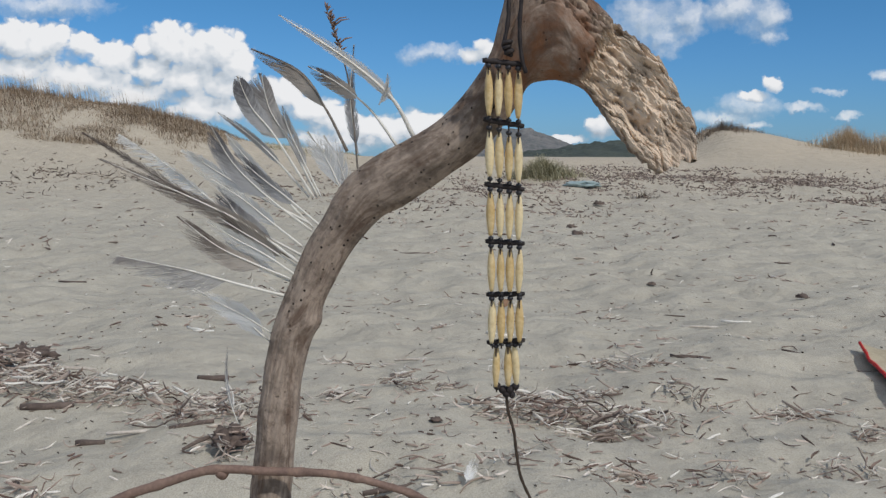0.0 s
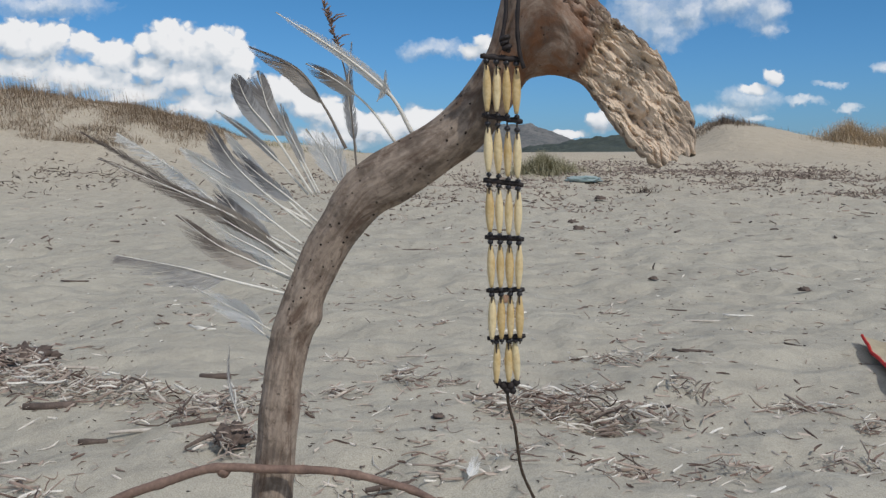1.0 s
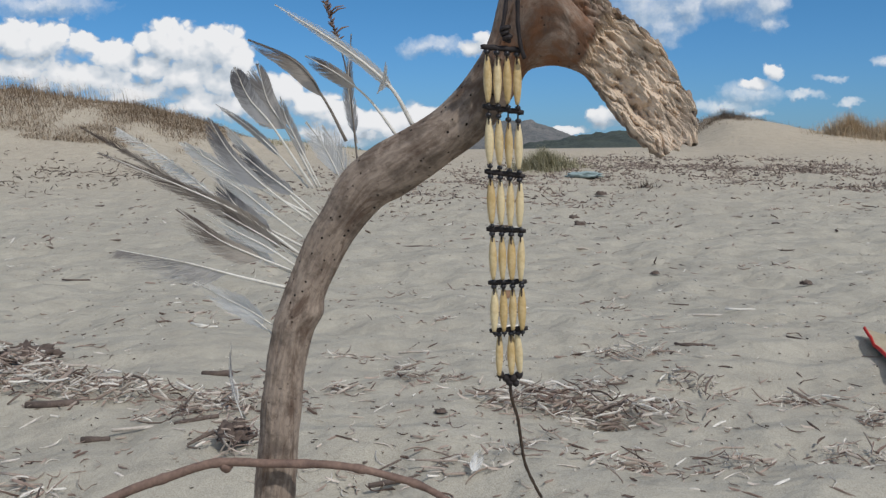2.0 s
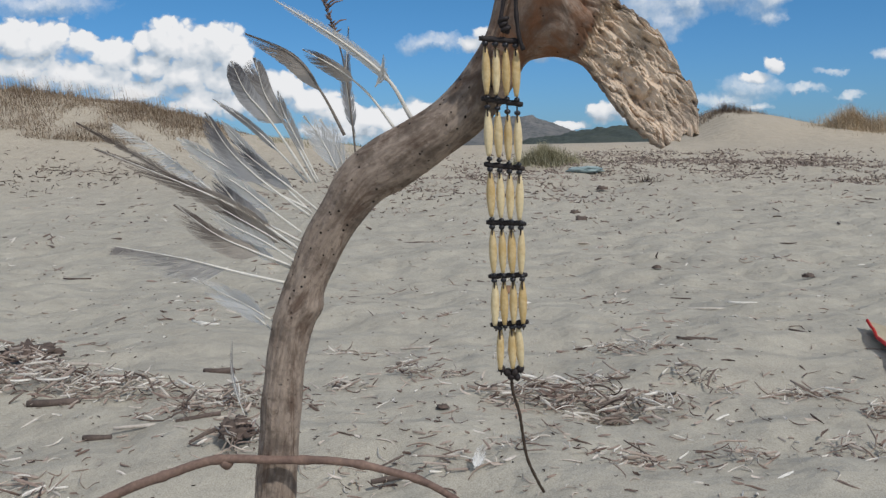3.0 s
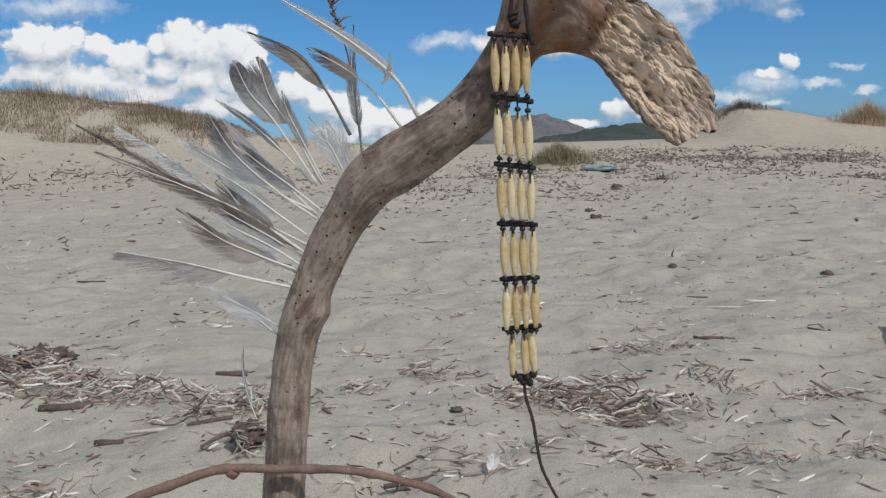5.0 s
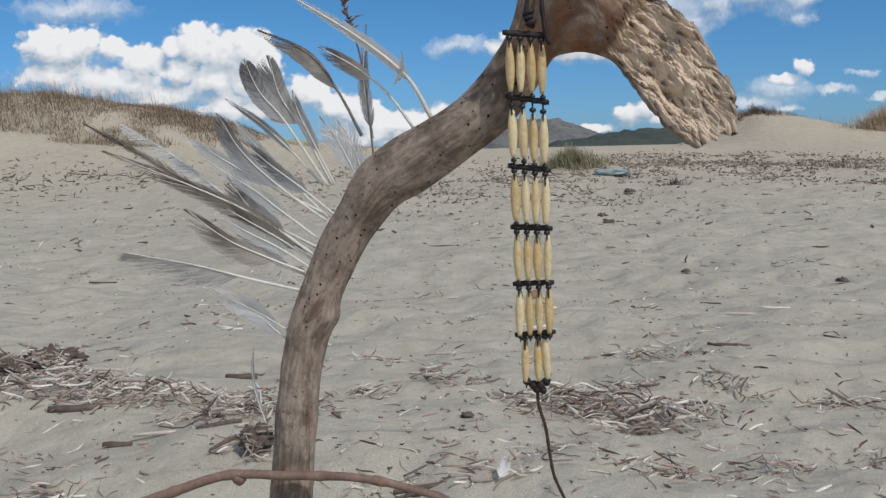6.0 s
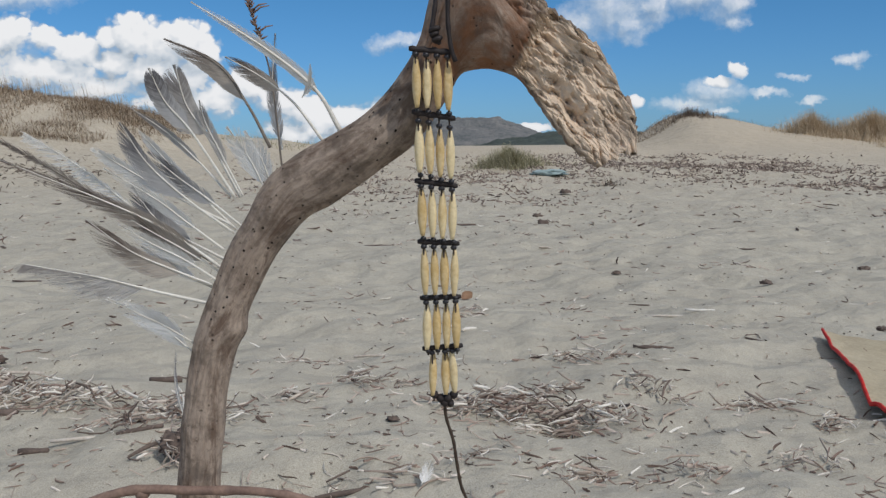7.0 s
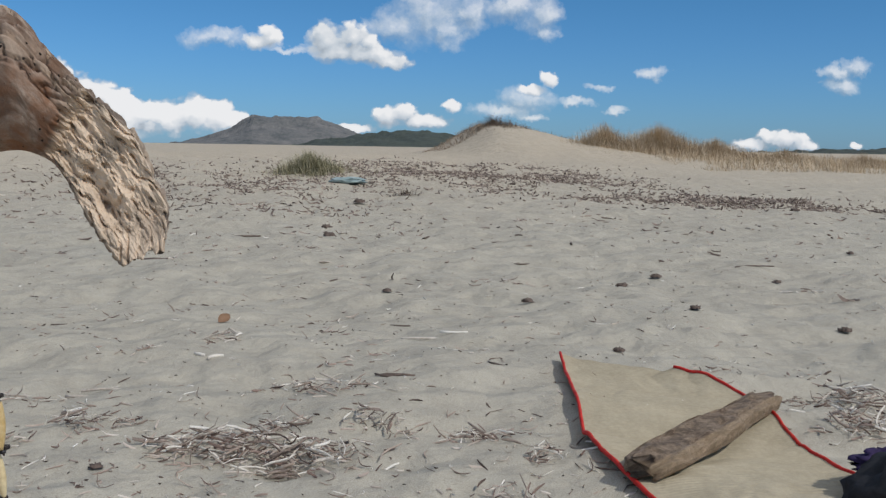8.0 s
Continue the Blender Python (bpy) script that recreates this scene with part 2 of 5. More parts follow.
def wood_material(name, dark, pale, rust, bare):
    """Weathered driftwood; the float attribute 'bare' marks eroded pale wood and the plank's side painted lighter
    towards the sun, 'rust' the brown-stained crook.
    """
    m, nt, bsdf = material(name, 0.82)
    bsdf.inputs["Specular IOR Level"].default_value = 0.25
    uv = coords(nt, "UV")
    p = coords(nt)
    grain = noise_tex(nt, vmath(nt, "MULTIPLY", uv, (250, 70, 1)), 1.0, 5, 0.65)[0]
    streak = noise_tex(nt, vmath(nt, "MULTIPLY", uv, (48, 26, 1)), 1.0, 5, 0.65, 1.2)[0]
    blotch = noise_tex(nt, p, 34.0, 5, 0.65)[0]
    c = ramp(nt, streak, [(0.25, dark), (0.75, pale)])
    c = mix(nt, 0.5, c, ramp(nt, grain, [(0.3, tuple(v * 0.55 for v in dark)), (0.6, pale)]))
    c = mix(nt, ramp(nt, blotch, [(0.48, (0, 0, 0)), (0.62, (0.68, 0.68, 0.68))]), c, tuple(v * 0.42 for v in dark))
    stain = noise_tex(nt, vmath(nt, "MULTIPLY", uv, (38, 13, 1)), 1.0, 6, 0.7, 1.5)[0]
    c = mix(nt, ramp(nt, stain, [(0.5, (0, 0, 0)), (0.62, (0.8, 0.8, 0.8))]), c, (dark[0] * 0.5, dark[1] * 0.42, dark[2] * 0.38))
    fine = noise_tex(nt, p, 130.0, 4, 0.7)[0]
    c = mix(nt, ramp(nt, fine, [(0.55, (0, 0, 0)), (0.68, (0.5, 0.5, 0.5))]), c, tuple(v * 0.4 for v in dark))
    ra = node(nt, "ShaderNodeAttribute", attribute_name="rust").outputs["Fac"]
    c = mix(nt, math_node(nt, "MULTIPLY", ra, ramp(nt, noise_tex(nt, p, 48.0, 6, 0.7, 0.8)[0], [(0.32, (0, 0, 0)), (0.6, (0.88, 0.88, 0.88))])), c, rust)
    ba = node(nt, "ShaderNodeAttribute", attribute_name="bare").outputs["Fac"]
    pits = noise_tex(nt, vmath(nt, "MULTIPLY", uv, (110, 42, 1)), 1.0, 5, 0.7)[0]
    # low spots of the pits are darkened in colour, as shade would darken them
    eroded = ramp(nt, pits, [(0.32, tuple(v * 0.3 for v in bare)), (0.45, tuple(v * 0.8 for v in bare)), (0.62, bare)])
    c = mix(nt, ba, c, eroded)
    holes = feed(nt, node(nt, "ShaderNodeTexVoronoi"), Vector=p, Scale=150.0, Randomness=1.0).outputs
    worm = ramp(nt, holes["Distance"], [(0.13, (1, 1, 1)), (0.18, (0, 0, 0))])
    where = ramp(nt, noise_tex(nt, p, 19.0, 2)[0], [(0.47, (0, 0, 0)), (0.52, (1, 1, 1))])
    worm = mix(nt, 1.0, worm, where, "MULTIPLY")
    upper = node(nt, "ShaderNodeMapRange")
    feed(nt, upper, Value=feed(nt, node(nt, "ShaderNodeSeparateXYZ"), Vector=uv).outputs[1], i1=0.40, i2=0.52)
    worm = math_node(nt, "MULTIPLY", math_node(nt, "MULTIPLY", worm, upper.outputs[0]), math_node(nt, "SUBTRACT", 1.0, ba))
    c = mix(nt, worm, c, (0.015, 0.011, 0.009))
    feed(nt, bsdf, Base_Color=c)
    h = math_node(nt, "MULTIPLY_ADD", grain, 0.55, math_node(nt, "MULTIPLY", streak, 0.6))
    h = math_node(nt, "MULTIPLY_ADD", math_node(nt, "MULTIPLY", pits, ba), 2.2, h)
    h = math_node(nt, "SUBTRACT", h, math_node(nt, "MULTIPLY", worm, 1.5))
    bump(nt, bsdf, h, 0.8, 0.0022)
    return m


def plain_material(name, a, b, scale, rough=0.7, relief=0.3, dist=0.001, by_object=0.0, by_island=0.0, spec=0.3):
    """Two-tone mottled surface with relief; pieces may vary by object or by island."""
    m, nt, bsdf = material(name, rough)
    bsdf.inputs["Specular IOR Level"].default_value = spec
    p = coords(nt)
    f = noise_tex(nt, p, scale, 5, 0.6)[0]
    if by_object or by_island:
        r = node(nt, "ShaderNodeObjectInfo").outputs["Random"] if by_object else node(nt, "ShaderNodeNewGeometry").outputs["Random Per Island"]
        f = math_node(nt, "MULTIPLY_ADD", math_node(nt, "SUBTRACT", r, 0.5), by_object or by_island, f, clamp=True)
    c = ramp(nt, f, [(0.25, a), (0.75, b)])
    c = mix(nt, 0.25, c, ramp(nt, noise_tex(nt, p, scale * 7, 3, 0.6)[0], [(0.3, tuple(v * 0.5 for v in a)), (0.7, b)]))
    feed(nt, bsdf, Base_Color=c)
    bump(nt, bsdf, noise_tex(nt, p, scale * 4, 4)[0], relief, dist)
    return m


def island_material(name, stops, rough=0.85, grain=90.0):
    """Loose litter or leaves: the colour of each piece picked from stops at random."""
    m, nt, bsdf = material(name, rough)
    bsdf.inputs["Specular IOR Level"].default_value = 0.2
    r = node(nt, "ShaderNodeNewGeometry").outputs["Random Per Island"]
    c = ramp(nt, r, stops)
    n = noise_tex(nt, coords(nt), grain, 4, 0.6)[0]
    c = mix(nt, 0.35, c, mix(nt, 1.0, c, ramp(nt, n, [(0.3, (0.35, 0.32, 0.3)), (0.7, (1.3, 1.3, 1.3))]), "MULTIPLY"))
    feed(nt, bsdf, Base_Color=c)
    return m


def feather_material(name, base, tip, through_light=0.35):
    """Vane from base to tip along the UV's v, with light coming through the thin barbs."""
    m, nt, bsdf = material(name, 0.6)
    uv = coords(nt, "UV")
    v = feed(nt, node(nt, "ShaderNodeSeparateXYZ"), Vector=uv).outputs[1]
    n = noise_tex(nt, vmath(nt, "MULTIPLY", uv, (3.0, 9.0, 1)), 1.0, 4)[0]
    r = node(nt, "ShaderNodeNewGeometry").outputs["Random Per Island"]
    f = math_node(nt, "MULTIPLY_ADD", math_node(nt, "SUBTRACT", n, 0.5), 0.7, v)
    f = math_node(nt, "MULTIPLY_ADD", math_node(nt, "SUBTRACT", r, 0.5), 0.3, f, clamp=True)
    c = ramp(nt, f, [(0.22, base), (0.8, tip)])
    feed(nt, bsdf, Base_Color=c)
    bsdf.inputs["Specular IOR Level"].default_value = 0.25
    tr = feed(nt, node(nt, "ShaderNodeBsdfTranslucent"), Color=c)
    mx = feed(nt, node(nt, "ShaderNodeMixShader"), Fac=through_light, i1=bsdf.outputs[0], i2=tr.outputs[0])
    nt.links.new(mx.outputs[0], nt.nodes["Material Output"].inputs[0])
    return m


SAND_A, SAND_B = (0.37, 0.342, 0.272), (0.465, 0.432, 0.346)
SAND = sand_material()
DRIFTWOOD = wood_material("driftwood", (0.215, 0.16, 0.125), (0.425, 0.34, 0.272), (0.215, 0.092, 0.042), (0.72, 0.57, 0.43))
PLANK_WOOD = wood_material("plank_wood", (0.14, 0.1, 0.07), (0.3, 0.225, 0.16), (0.2, 0.1, 0.05), (0.45, 0.33, 0.2))
BONE = plain_material("bone", (0.56, 0.38, 0.15), (0.8, 0.66, 0.4), 55.0, 0.38, 0.15, 0.0004, by_object=0.55, spec=0.5)
BLACK_BEAD = plain_material("black_bead", (0.008, 0.008, 0.012), (0.03, 0.028, 0.032), 300.0, 0.35, 0.2, 0.0003, spec=0.5)
LEATHER = plain_material("leather", (0.012, 0.01, 0.011), (0.045, 0.034, 0.032), 200.0, 0.6, 0.5, 0.0006)
CORD = plain_material("waxed_cord", (0.03, 0.02, 0.014), (0.1, 0.07, 0.05), 260.0, 0.65, 0.6, 0.0006)
TWIG = plain_material("twig_bark", (0.09, 0.056, 0.048), (0.32, 0.21, 0.16), 45.0, 0.7, 0.4, 0.0008)
QUILL = plain_material("quill", (0.62, 0.58, 0.5), (0.84, 0.81, 0.75), 60.0, 0.4, 0.1, 0.0003, spec=0.5)
QUILL_DARK = plain_material("quill_dark", (0.04, 0.03, 0.026), (0.3, 0.25, 0.2), 40.0, 0.4, 0.1, 0.0003, spec=0.5)
VANE_WHITE = feather_material("vane_white", (0.86, 0.85, 0.83), (0.82, 0.8, 0.76), 0.3)
VANE_GREY = feather_material("vane_grey", (0.62, 0.59, 0.56), (0.30, 0.275, 0.26), 0.22)
VANE_SLATE = feather_material("vane_slate", (0.55, 0.54, 0.54), (0.17, 0.16, 0.168), 0.2)
VANE_BROWN = feather_material("vane_brown", (0.56, 0.50, 0.44), (0.13, 0.095, 0.082), 0.2)
LITTER = island_material("reed_litter", [(0.0, (0.1, 0.072, 0.06)), (0.2, (0.22, 0.155, 0.128)), (0.45, (0.38, 0.295, 0.245)), (0.75, (0.58, 0.50, 0.43)), (1.0, (0.86, 0.82, 0.75))])
FAR_LITTER = island_material("dark_litter", [(0.0, (0.05, 0.038, 0.03)), (0.6, (0.15, 0.11, 0.09)), (1.0, (0.34, 0.28, 0.22))])
REED_PALE = plain_material("reed_pale", (0.42, 0.35, 0.29), (0.86, 0.81, 0.73), 30.0, 0.75, 0.3, 0.001, by_object=0.7)
DARK_WOOD = plain_material("dark_wood", (0.05, 0.038, 0.033), (0.2, 0.15, 0.125), 40.0, 0.85, 0.5, 0.002)
REED_BROWN = plain_material("reed_brown", (0.12, 0.088, 0.074), (0.46, 0.37, 0.305), 30.0, 0.8, 0.4, 0.001, by_object=0.8)
DRY_GRASS = island_material("dry_grass", [(0.0, (0.2, 0.145, 0.095)), (0.5, (0.38, 0.285, 0.19)), (1.0, (0.58, 0.475, 0.35))], 0.8)
MID_LITTER = island_material("grey_litter", [(0.0, (0.13, 0.10, 0.085)), (0.6, (0.28, 0.22, 0.185)), (1.0, (0.52, 0.45, 0.38))])
BROWN_GRASS = island_material("brown_grass", [(0.0, (0.16, 0.115, 0.08)), (0.5, (0.30, 0.225, 0.155)), (1.0, (0.48, 0.385, 0.28))], 0.85)
PALE_GRASS = island_material("pale_grass", [(0.0, (0.4, 0.3, 0.19)), (0.5, (0.58, 0.46, 0.32)), (1.0, (0.74, 0.63, 0.48))], 0.8)
GREEN_GRASS = island_material("green_grass", [(0.0, (0.2, 0.19, 0.115)), (0.6, (0.4, 0.37, 0.235)), (1.0, (0.62, 0.57, 0.42))], 0.8)


# ---- helpers for building ----
def mesh_of(name, verts, faces, mat, smooth=True):
    me = bpy.data.meshes.new(name)
    me.from_pydata(verts, [], faces)
    me.materials.append(mat)
    if smooth:
        me.polygons.foreach_set("use_smooth", [True] * len(me.polygons))
    me.update()
    return me


def thing(name, data, label, category, group="", kind=""):
    return tagged(new(name, data), label, category, group, kind)


def part(name, data, parent, label=""):
    ob = new(name, data)
    ob.parent = parent
    return tagged(ob, label)


def root(name, at, label, category, group=""):
    ob = thing(name, None, label, category, group)
    ob.location = at
    ob.empty_display_size = 0.02
    return ob


def glide(points, n):
    """n + 1 points along a Catmull-Rom curve through the given rows of numbers."""
    p = [np.array(q, float) for q in points]
    p = [2 * p[0] - p[1]] + p + [2 * p[-1] - p[-2]]
    out = []
    for i in range(n + 1):
        f = i / n * (len(p) - 3)
        k = min(int(f), len(p) - 4)
        t = f - k
        a, b, c, d = p[k:k + 4]
        out.append(0.5 * (2 * b + (c - a) * t + (2 * a - 5 * b + 4 * c - d) * t * t + (3 * b - a - 3 * c + d) * t ** 3))
    return out


def sweep(points, radii, sides=8, squash=1.0, wobble=0.0, seed=0, origin=(0, 0, 0)):
    """Verts and faces of a closed tube along 3D points; radii one per point."""
    rng = random.Random(seed)
    pts = [Vector(p) - Vector(origin) for p in points]
    verts, faces = [], []
    up = Vector((0.0, -1.0, 0.0))
    for i, p in enumerate(pts):
        t = (pts[min(i + 1, len(pts) - 1)] - pts[max(i - 1, 0)])
        t = t.normalized() if t.length > 1e-9 else Vector((0, 0, 1))
        if abs(t.dot(up)) > 0.95:
            up = Vector((1.0, 0.0, 0.0))
        s = t.cross(up).normalized()
        up = s.cross(t).normalized()
        for k in range(sides):
            a = 2 * math.pi * k / sides
            r = radii[i] * (1 + wobble * rng.uniform(-1, 1))
            verts.append(p + s * (math.cos(a) * r) + up * (math.sin(a) * r * squash))
    for i in range(len(pts) - 1):
        for k in range(sides):
            k2 = (k + 1) % sides
            faces.append((i * sides + k, (i + 1) * sides + k, (i + 1) * sides + k2, i * sides + k2))
    faces.append(tuple(range(sides)))
    faces.append(tuple(reversed(range((len(pts) - 1) * sides, len(pts) * sides))))
    return verts, faces


def lathe(profile, sides=16):
    """A solid of revolution about z from (z, r) rows."""
    verts, faces = [], []
    for z, r in profile:
        verts += [(r * math.cos(2 * math.pi * k / sides), r * math.sin(2 * math.pi * k / sides), z) for k in range(sides)]
    n = len(profile)
    for i in range(n - 1):
        for k in range(sides):
            k2 = (k + 1) % sides
            faces.append((i * sides + k, i * sides + k2, (i + 1) * sides + k2, (i + 1) * sides + k))
    faces += [tuple(reversed(range(sides))), tuple(range((n - 1) * sides, n * sides))]
    return verts, faces


def join(chunks):
    verts, faces = [], []
    for v, f in chunks:
        o = len(verts)
        verts += v
        faces += [tuple(i + o for i in q) for q in f]
    return verts, faces


# ---- ground ----
def step(a, b, x):
    t = np.clip((x - a) / (b - a), 0, 1)
    return t * t * (3 - 2 * t)


def dunes(x, y):
    """The beach rises gently to a line of low dunes, then falls to a plain."""
    z = 0.45 * step(3, 15, y) * (1 - 0.2 * step(2, 9, x)) * (1 - 0.7 * step(19, 32, y))
    z = z + 0.85 * np.exp(-((y - 14) / 2.6) ** 2) * (1 - step(-5.4, -1.6, x)) * step(-60, -30, x)
    z = z + 0.2 * np.exp(-((y - 14) / 2.6) ** 2) * (1 - step(-6.9, -4.9, x)) * step(-60, -30, x)
    z = z + 0.16 * np.exp(-((x + 2.1) / 0.9) ** 2 - ((y - 15) / 1.5) ** 2)
    z = z + 0.60 * np.exp(-(np.where(x < 4.75, (x - 4.75) / 0.75, (x - 4.75) / 2.0)) ** 2 - ((y - 17) / 2.5) ** 2) + 0.15 * np.exp(-((x - 8) / 2.4) ** 2 - ((y - 15) / 2) ** 2)
    return z


def ripples(x, y):
    """Wind-softened footprints and hollows in the loose sand."""
    r = math.hypot(x - 0.4, y - 1.8)
    if r > 40:
        return 0.0
    keep = 1.0 if r < 18 else (40 - r) / 22
    z = 0.036 * noise.noise((x * 0.9, y * 0.9, 3.1)) + 0.034 * noise.noise((x * 2.7, y * 2.7, 7.7))
    if r < 12:
        d = noise.noise((x * 6.5, y * 6.5, 1.3))
        z += 0.028 * d - 0.034 * max(0.0, d - 0.2)
        z += 0.014 * noise.noise((x * 4.1, y * 4.1, 8.8))
    if r < 5:
        z += 0.004 * noise.noise((x * 17, y * 17, 5.0))
    return z * keep


def spaced(a, b, fine, before, after, reach=4000.0):
    """Grid lines: even between a and b, then ever wider out to the horizon."""
    out = list(np.arange(a, b, fine))
    for end, sign, grow in ((0, -1, before), (-1, 1, after)):
        gap, p, more = fine, out[end], []
        while abs(p) < reach:
            gap *= grow
            p += sign * gap
            more.append(p)
        out = more[::-1] + out if sign < 0 else out + more
    return np.array(out)


GRID_X, GRID_Y = spaced(-1.7, 2.3, 0.018, 1.045, 1.045), spaced(1.1, 4.2, 0.018, 1.09, 1.026)
GRID_Z = dunes(*np.meshgrid(GRID_X, GRID_Y))
for row, gy in enumerate(GRID_Y):
    if -1 < gy < 42:
        for col, gx in enumerate(GRID_X):
            if abs(gx) < 42:
                GRID_Z[row, col] += ripples(gx, gy)


def ground_z(x, y):
    i = min(max(int(np.searchsorted(GRID_X, x)) - 1, 0), len(GRID_X) - 2)
    j = min(max(int(np.searchsorted(GRID_Y, y)) - 1, 0), len(GRID_Y) - 2)
    u, v = (x - GRID_X[i]) / (GRID_X[i + 1] - GRID_X[i]), (y - GRID_Y[j]) / (GRID_Y[j + 1] - GRID_Y[j])
    return float((GRID_Z[j, i] * (1 - u) + GRID_Z[j, i + 1] * u) * (1 - v) + (GRID_Z[j + 1, i] * (1 - u) + GRID_Z[j + 1, i + 1] * u) * v)


def build_ground():
    X, Y = np.meshgrid(GRID_X, GRID_Y)
    X, Y, Z = X.ravel(), Y.ravel(), GRID_Z.ravel()
    nx, ny = len(GRID_X), len(GRID_Y)
    me = bpy.data.meshes.new("ground")
    me.vertices.add(nx * ny)
    me.vertices.foreach_set("co", np.stack([X, Y, Z], 1).ravel())
    i = (np.arange(ny - 1)[:, None] * nx + np.arange(nx - 1)[None, :]).ravel()
    quads = np.stack([i, i + 1, i + nx + 1, i + nx], 1)
    me.loops.add(len(quads) * 4)
    me.loops.foreach_set("vertex_index", quads.ravel())
    me.polygons.add(len(quads))
    me.polygons.foreach_set("loop_start", np.arange(len(quads)) * 4)
    me.polygons.foreach_set("use_smooth", np.ones(len(quads), bool))
    me.update(calc_edges=True)
    me.materials.append(SAND)
    thing("ground", me, "pale grey-beige beach sand with soft footprints and litter", "sand", kind="structure")


build_ground()


def mountain(name, label, az0, az1, dist, height, mat, seed):
    """A ridge seen across the plain: height(s) in metres along s = 0..1 from az0 to az1 (degrees)."""
    nu, nv = 150, 26
    verts, faces = [], []
    for j in range(nv):
        f = j / (nv - 1)
        for i in range(nu):
            s = i / (nu - 1)
            az = radians(az0 + (az1 - az0) * s)
            across = 1 - abs(2 * f - 1)
            d = dist * (0.86 + 0.28 * f)
            x, y = d * math.sin(az), d * math.cos(az)
            h = height(s)
            rough = noise.fractal((x / 130, y / 130, seed), 0.9, 2.1, 6)
            z = h * (across ** 0.85) * (1 + 0.12 * rough * (0.3 + across)) - 8 + across * 6 * noise.fractal((x / 38, y / 38, seed + 3), 0.8, 2.0, 4)
            verts.append((x, y, z))
    for j in range(nv - 1):
        for i in range(nu - 1):
            q = j * nu + i
            faces.append((q, q + 1, q + nu + 1, q + nu))
    thing(name, mesh_of(name, verts, faces, mat, smooth=False), label, "mountain", kind="structure")


# blue-grey distance haze is put into the mountain rock's base colour
ROCK = plain_material("hazed_rock", (0.045, 0.062, 0.068), (0.25, 0.235, 0.222), 0.022, 0.95, 0.6, 6.0)
SCRUB = plain_material("far_scrub", (0.035, 0.048, 0.046), (0.085, 0.098, 0.078), 0.02, 0.95, 0.6, 4.0)
def profile(at, heights):
    return lambda s: float(np.interp(s, at, heights))


mountain("mountain", "rocky mountain with a flat-topped ridge, grey-blue with painted haze", -5, 9.5, 2600,
         profile([0, 0.12, 0.25, 0.33, 0.40, 0.46, 0.53, 0.60, 0.66, 0.72, 0.80, 0.88, 1], [0, 12, 36, 56, 88, 86, 88, 86, 87, 72, 52, 36, 10]), ROCK, 2.0)
mountain("hill", "dark green scrub-covered hill below the mountain", 3, 18, 1500, profile([0, 0.1, 0.3, 0.48, 0.6, 0.75, 1], [6, 16, 26, 37, 33, 24, 8]), SCRUB, 5.0)
mountain("hill", "low dark green hill on the far plain", 29, 50, 1500, profile([0, 0.19, 0.4, 0.7, 1], [3, 10, 17, 15, 3]), SCRUB, 9.0)


# ---- the driftwood hook ----
# centre x, y, z and the half width as a vector in x, z, from the sand up through the bend and over the crook
STEM = [(-0.168, 0.865, -0.12, -0.021, 0.0), (-0.163, 0.862, 0.08, -0.0195, 0.0), (-0.155, 0.86, 0.2233, -0.0186, 0.0), (-0.1501, 0.86, 0.2605, -0.0188, 0.0),
        (-0.1427, 0.86, 0.3274, -0.0173, 0.0012), (-0.1324, 0.86, 0.3784, -0.0187, 0.002), (-0.1251, 0.86, 0.398, -0.0197, 0.003),
        (-0.1192, 0.86, 0.4189, -0.0165, 0.006), (-0.1018, 0.858, 0.4546, -0.0167, 0.0075), (-0.0836, 0.854, 0.4819, -0.0158, 0.0095),
        (-0.0659, 0.85, 0.5069, -0.0172, 0.015), (-0.0436, 0.845, 0.5209, -0.0155, 0.0187), (-0.0141, 0.838, 0.5386, -0.0133, 0.0185),
        (0.0152, 0.831, 0.5589, -0.0118, 0.0189), (0.0382, 0.825, 0.5842, -0.0113, 0.0193)]
CROOK = [(0.0537, 0.821, 0.6084, -0.0112, 0.0206), (0.0627, 0.818, 0.6297, -0.0112, 0.0281), (0.0722, 0.815, 0.6474, -0.0115, 0.0415),
         (0.0934, 0.808, 0.655, -0.0058, 0.0482), (0.1173, 0.8, 0.6358, 0.0016, 0.0363), (0.1352, 0.794, 0.617, 0.0088, 0.0313),
         (0.1494, 0.784, 0.6001, 0.0137, 0.0304), (0.1605, 0.777, 0.5852, 0.0170, 0.0272), (0.1699, 0.769, 0.5696, 0.0180, 0.0222),
         (0.1781, 0.758, 0.5547, 0.0186, 0.0151), (0.1817, 0.750, 0.5442, 0.0159, 0.0101), (0.1824, 0.746, 0.5388, 0.0125, 0.0075)]


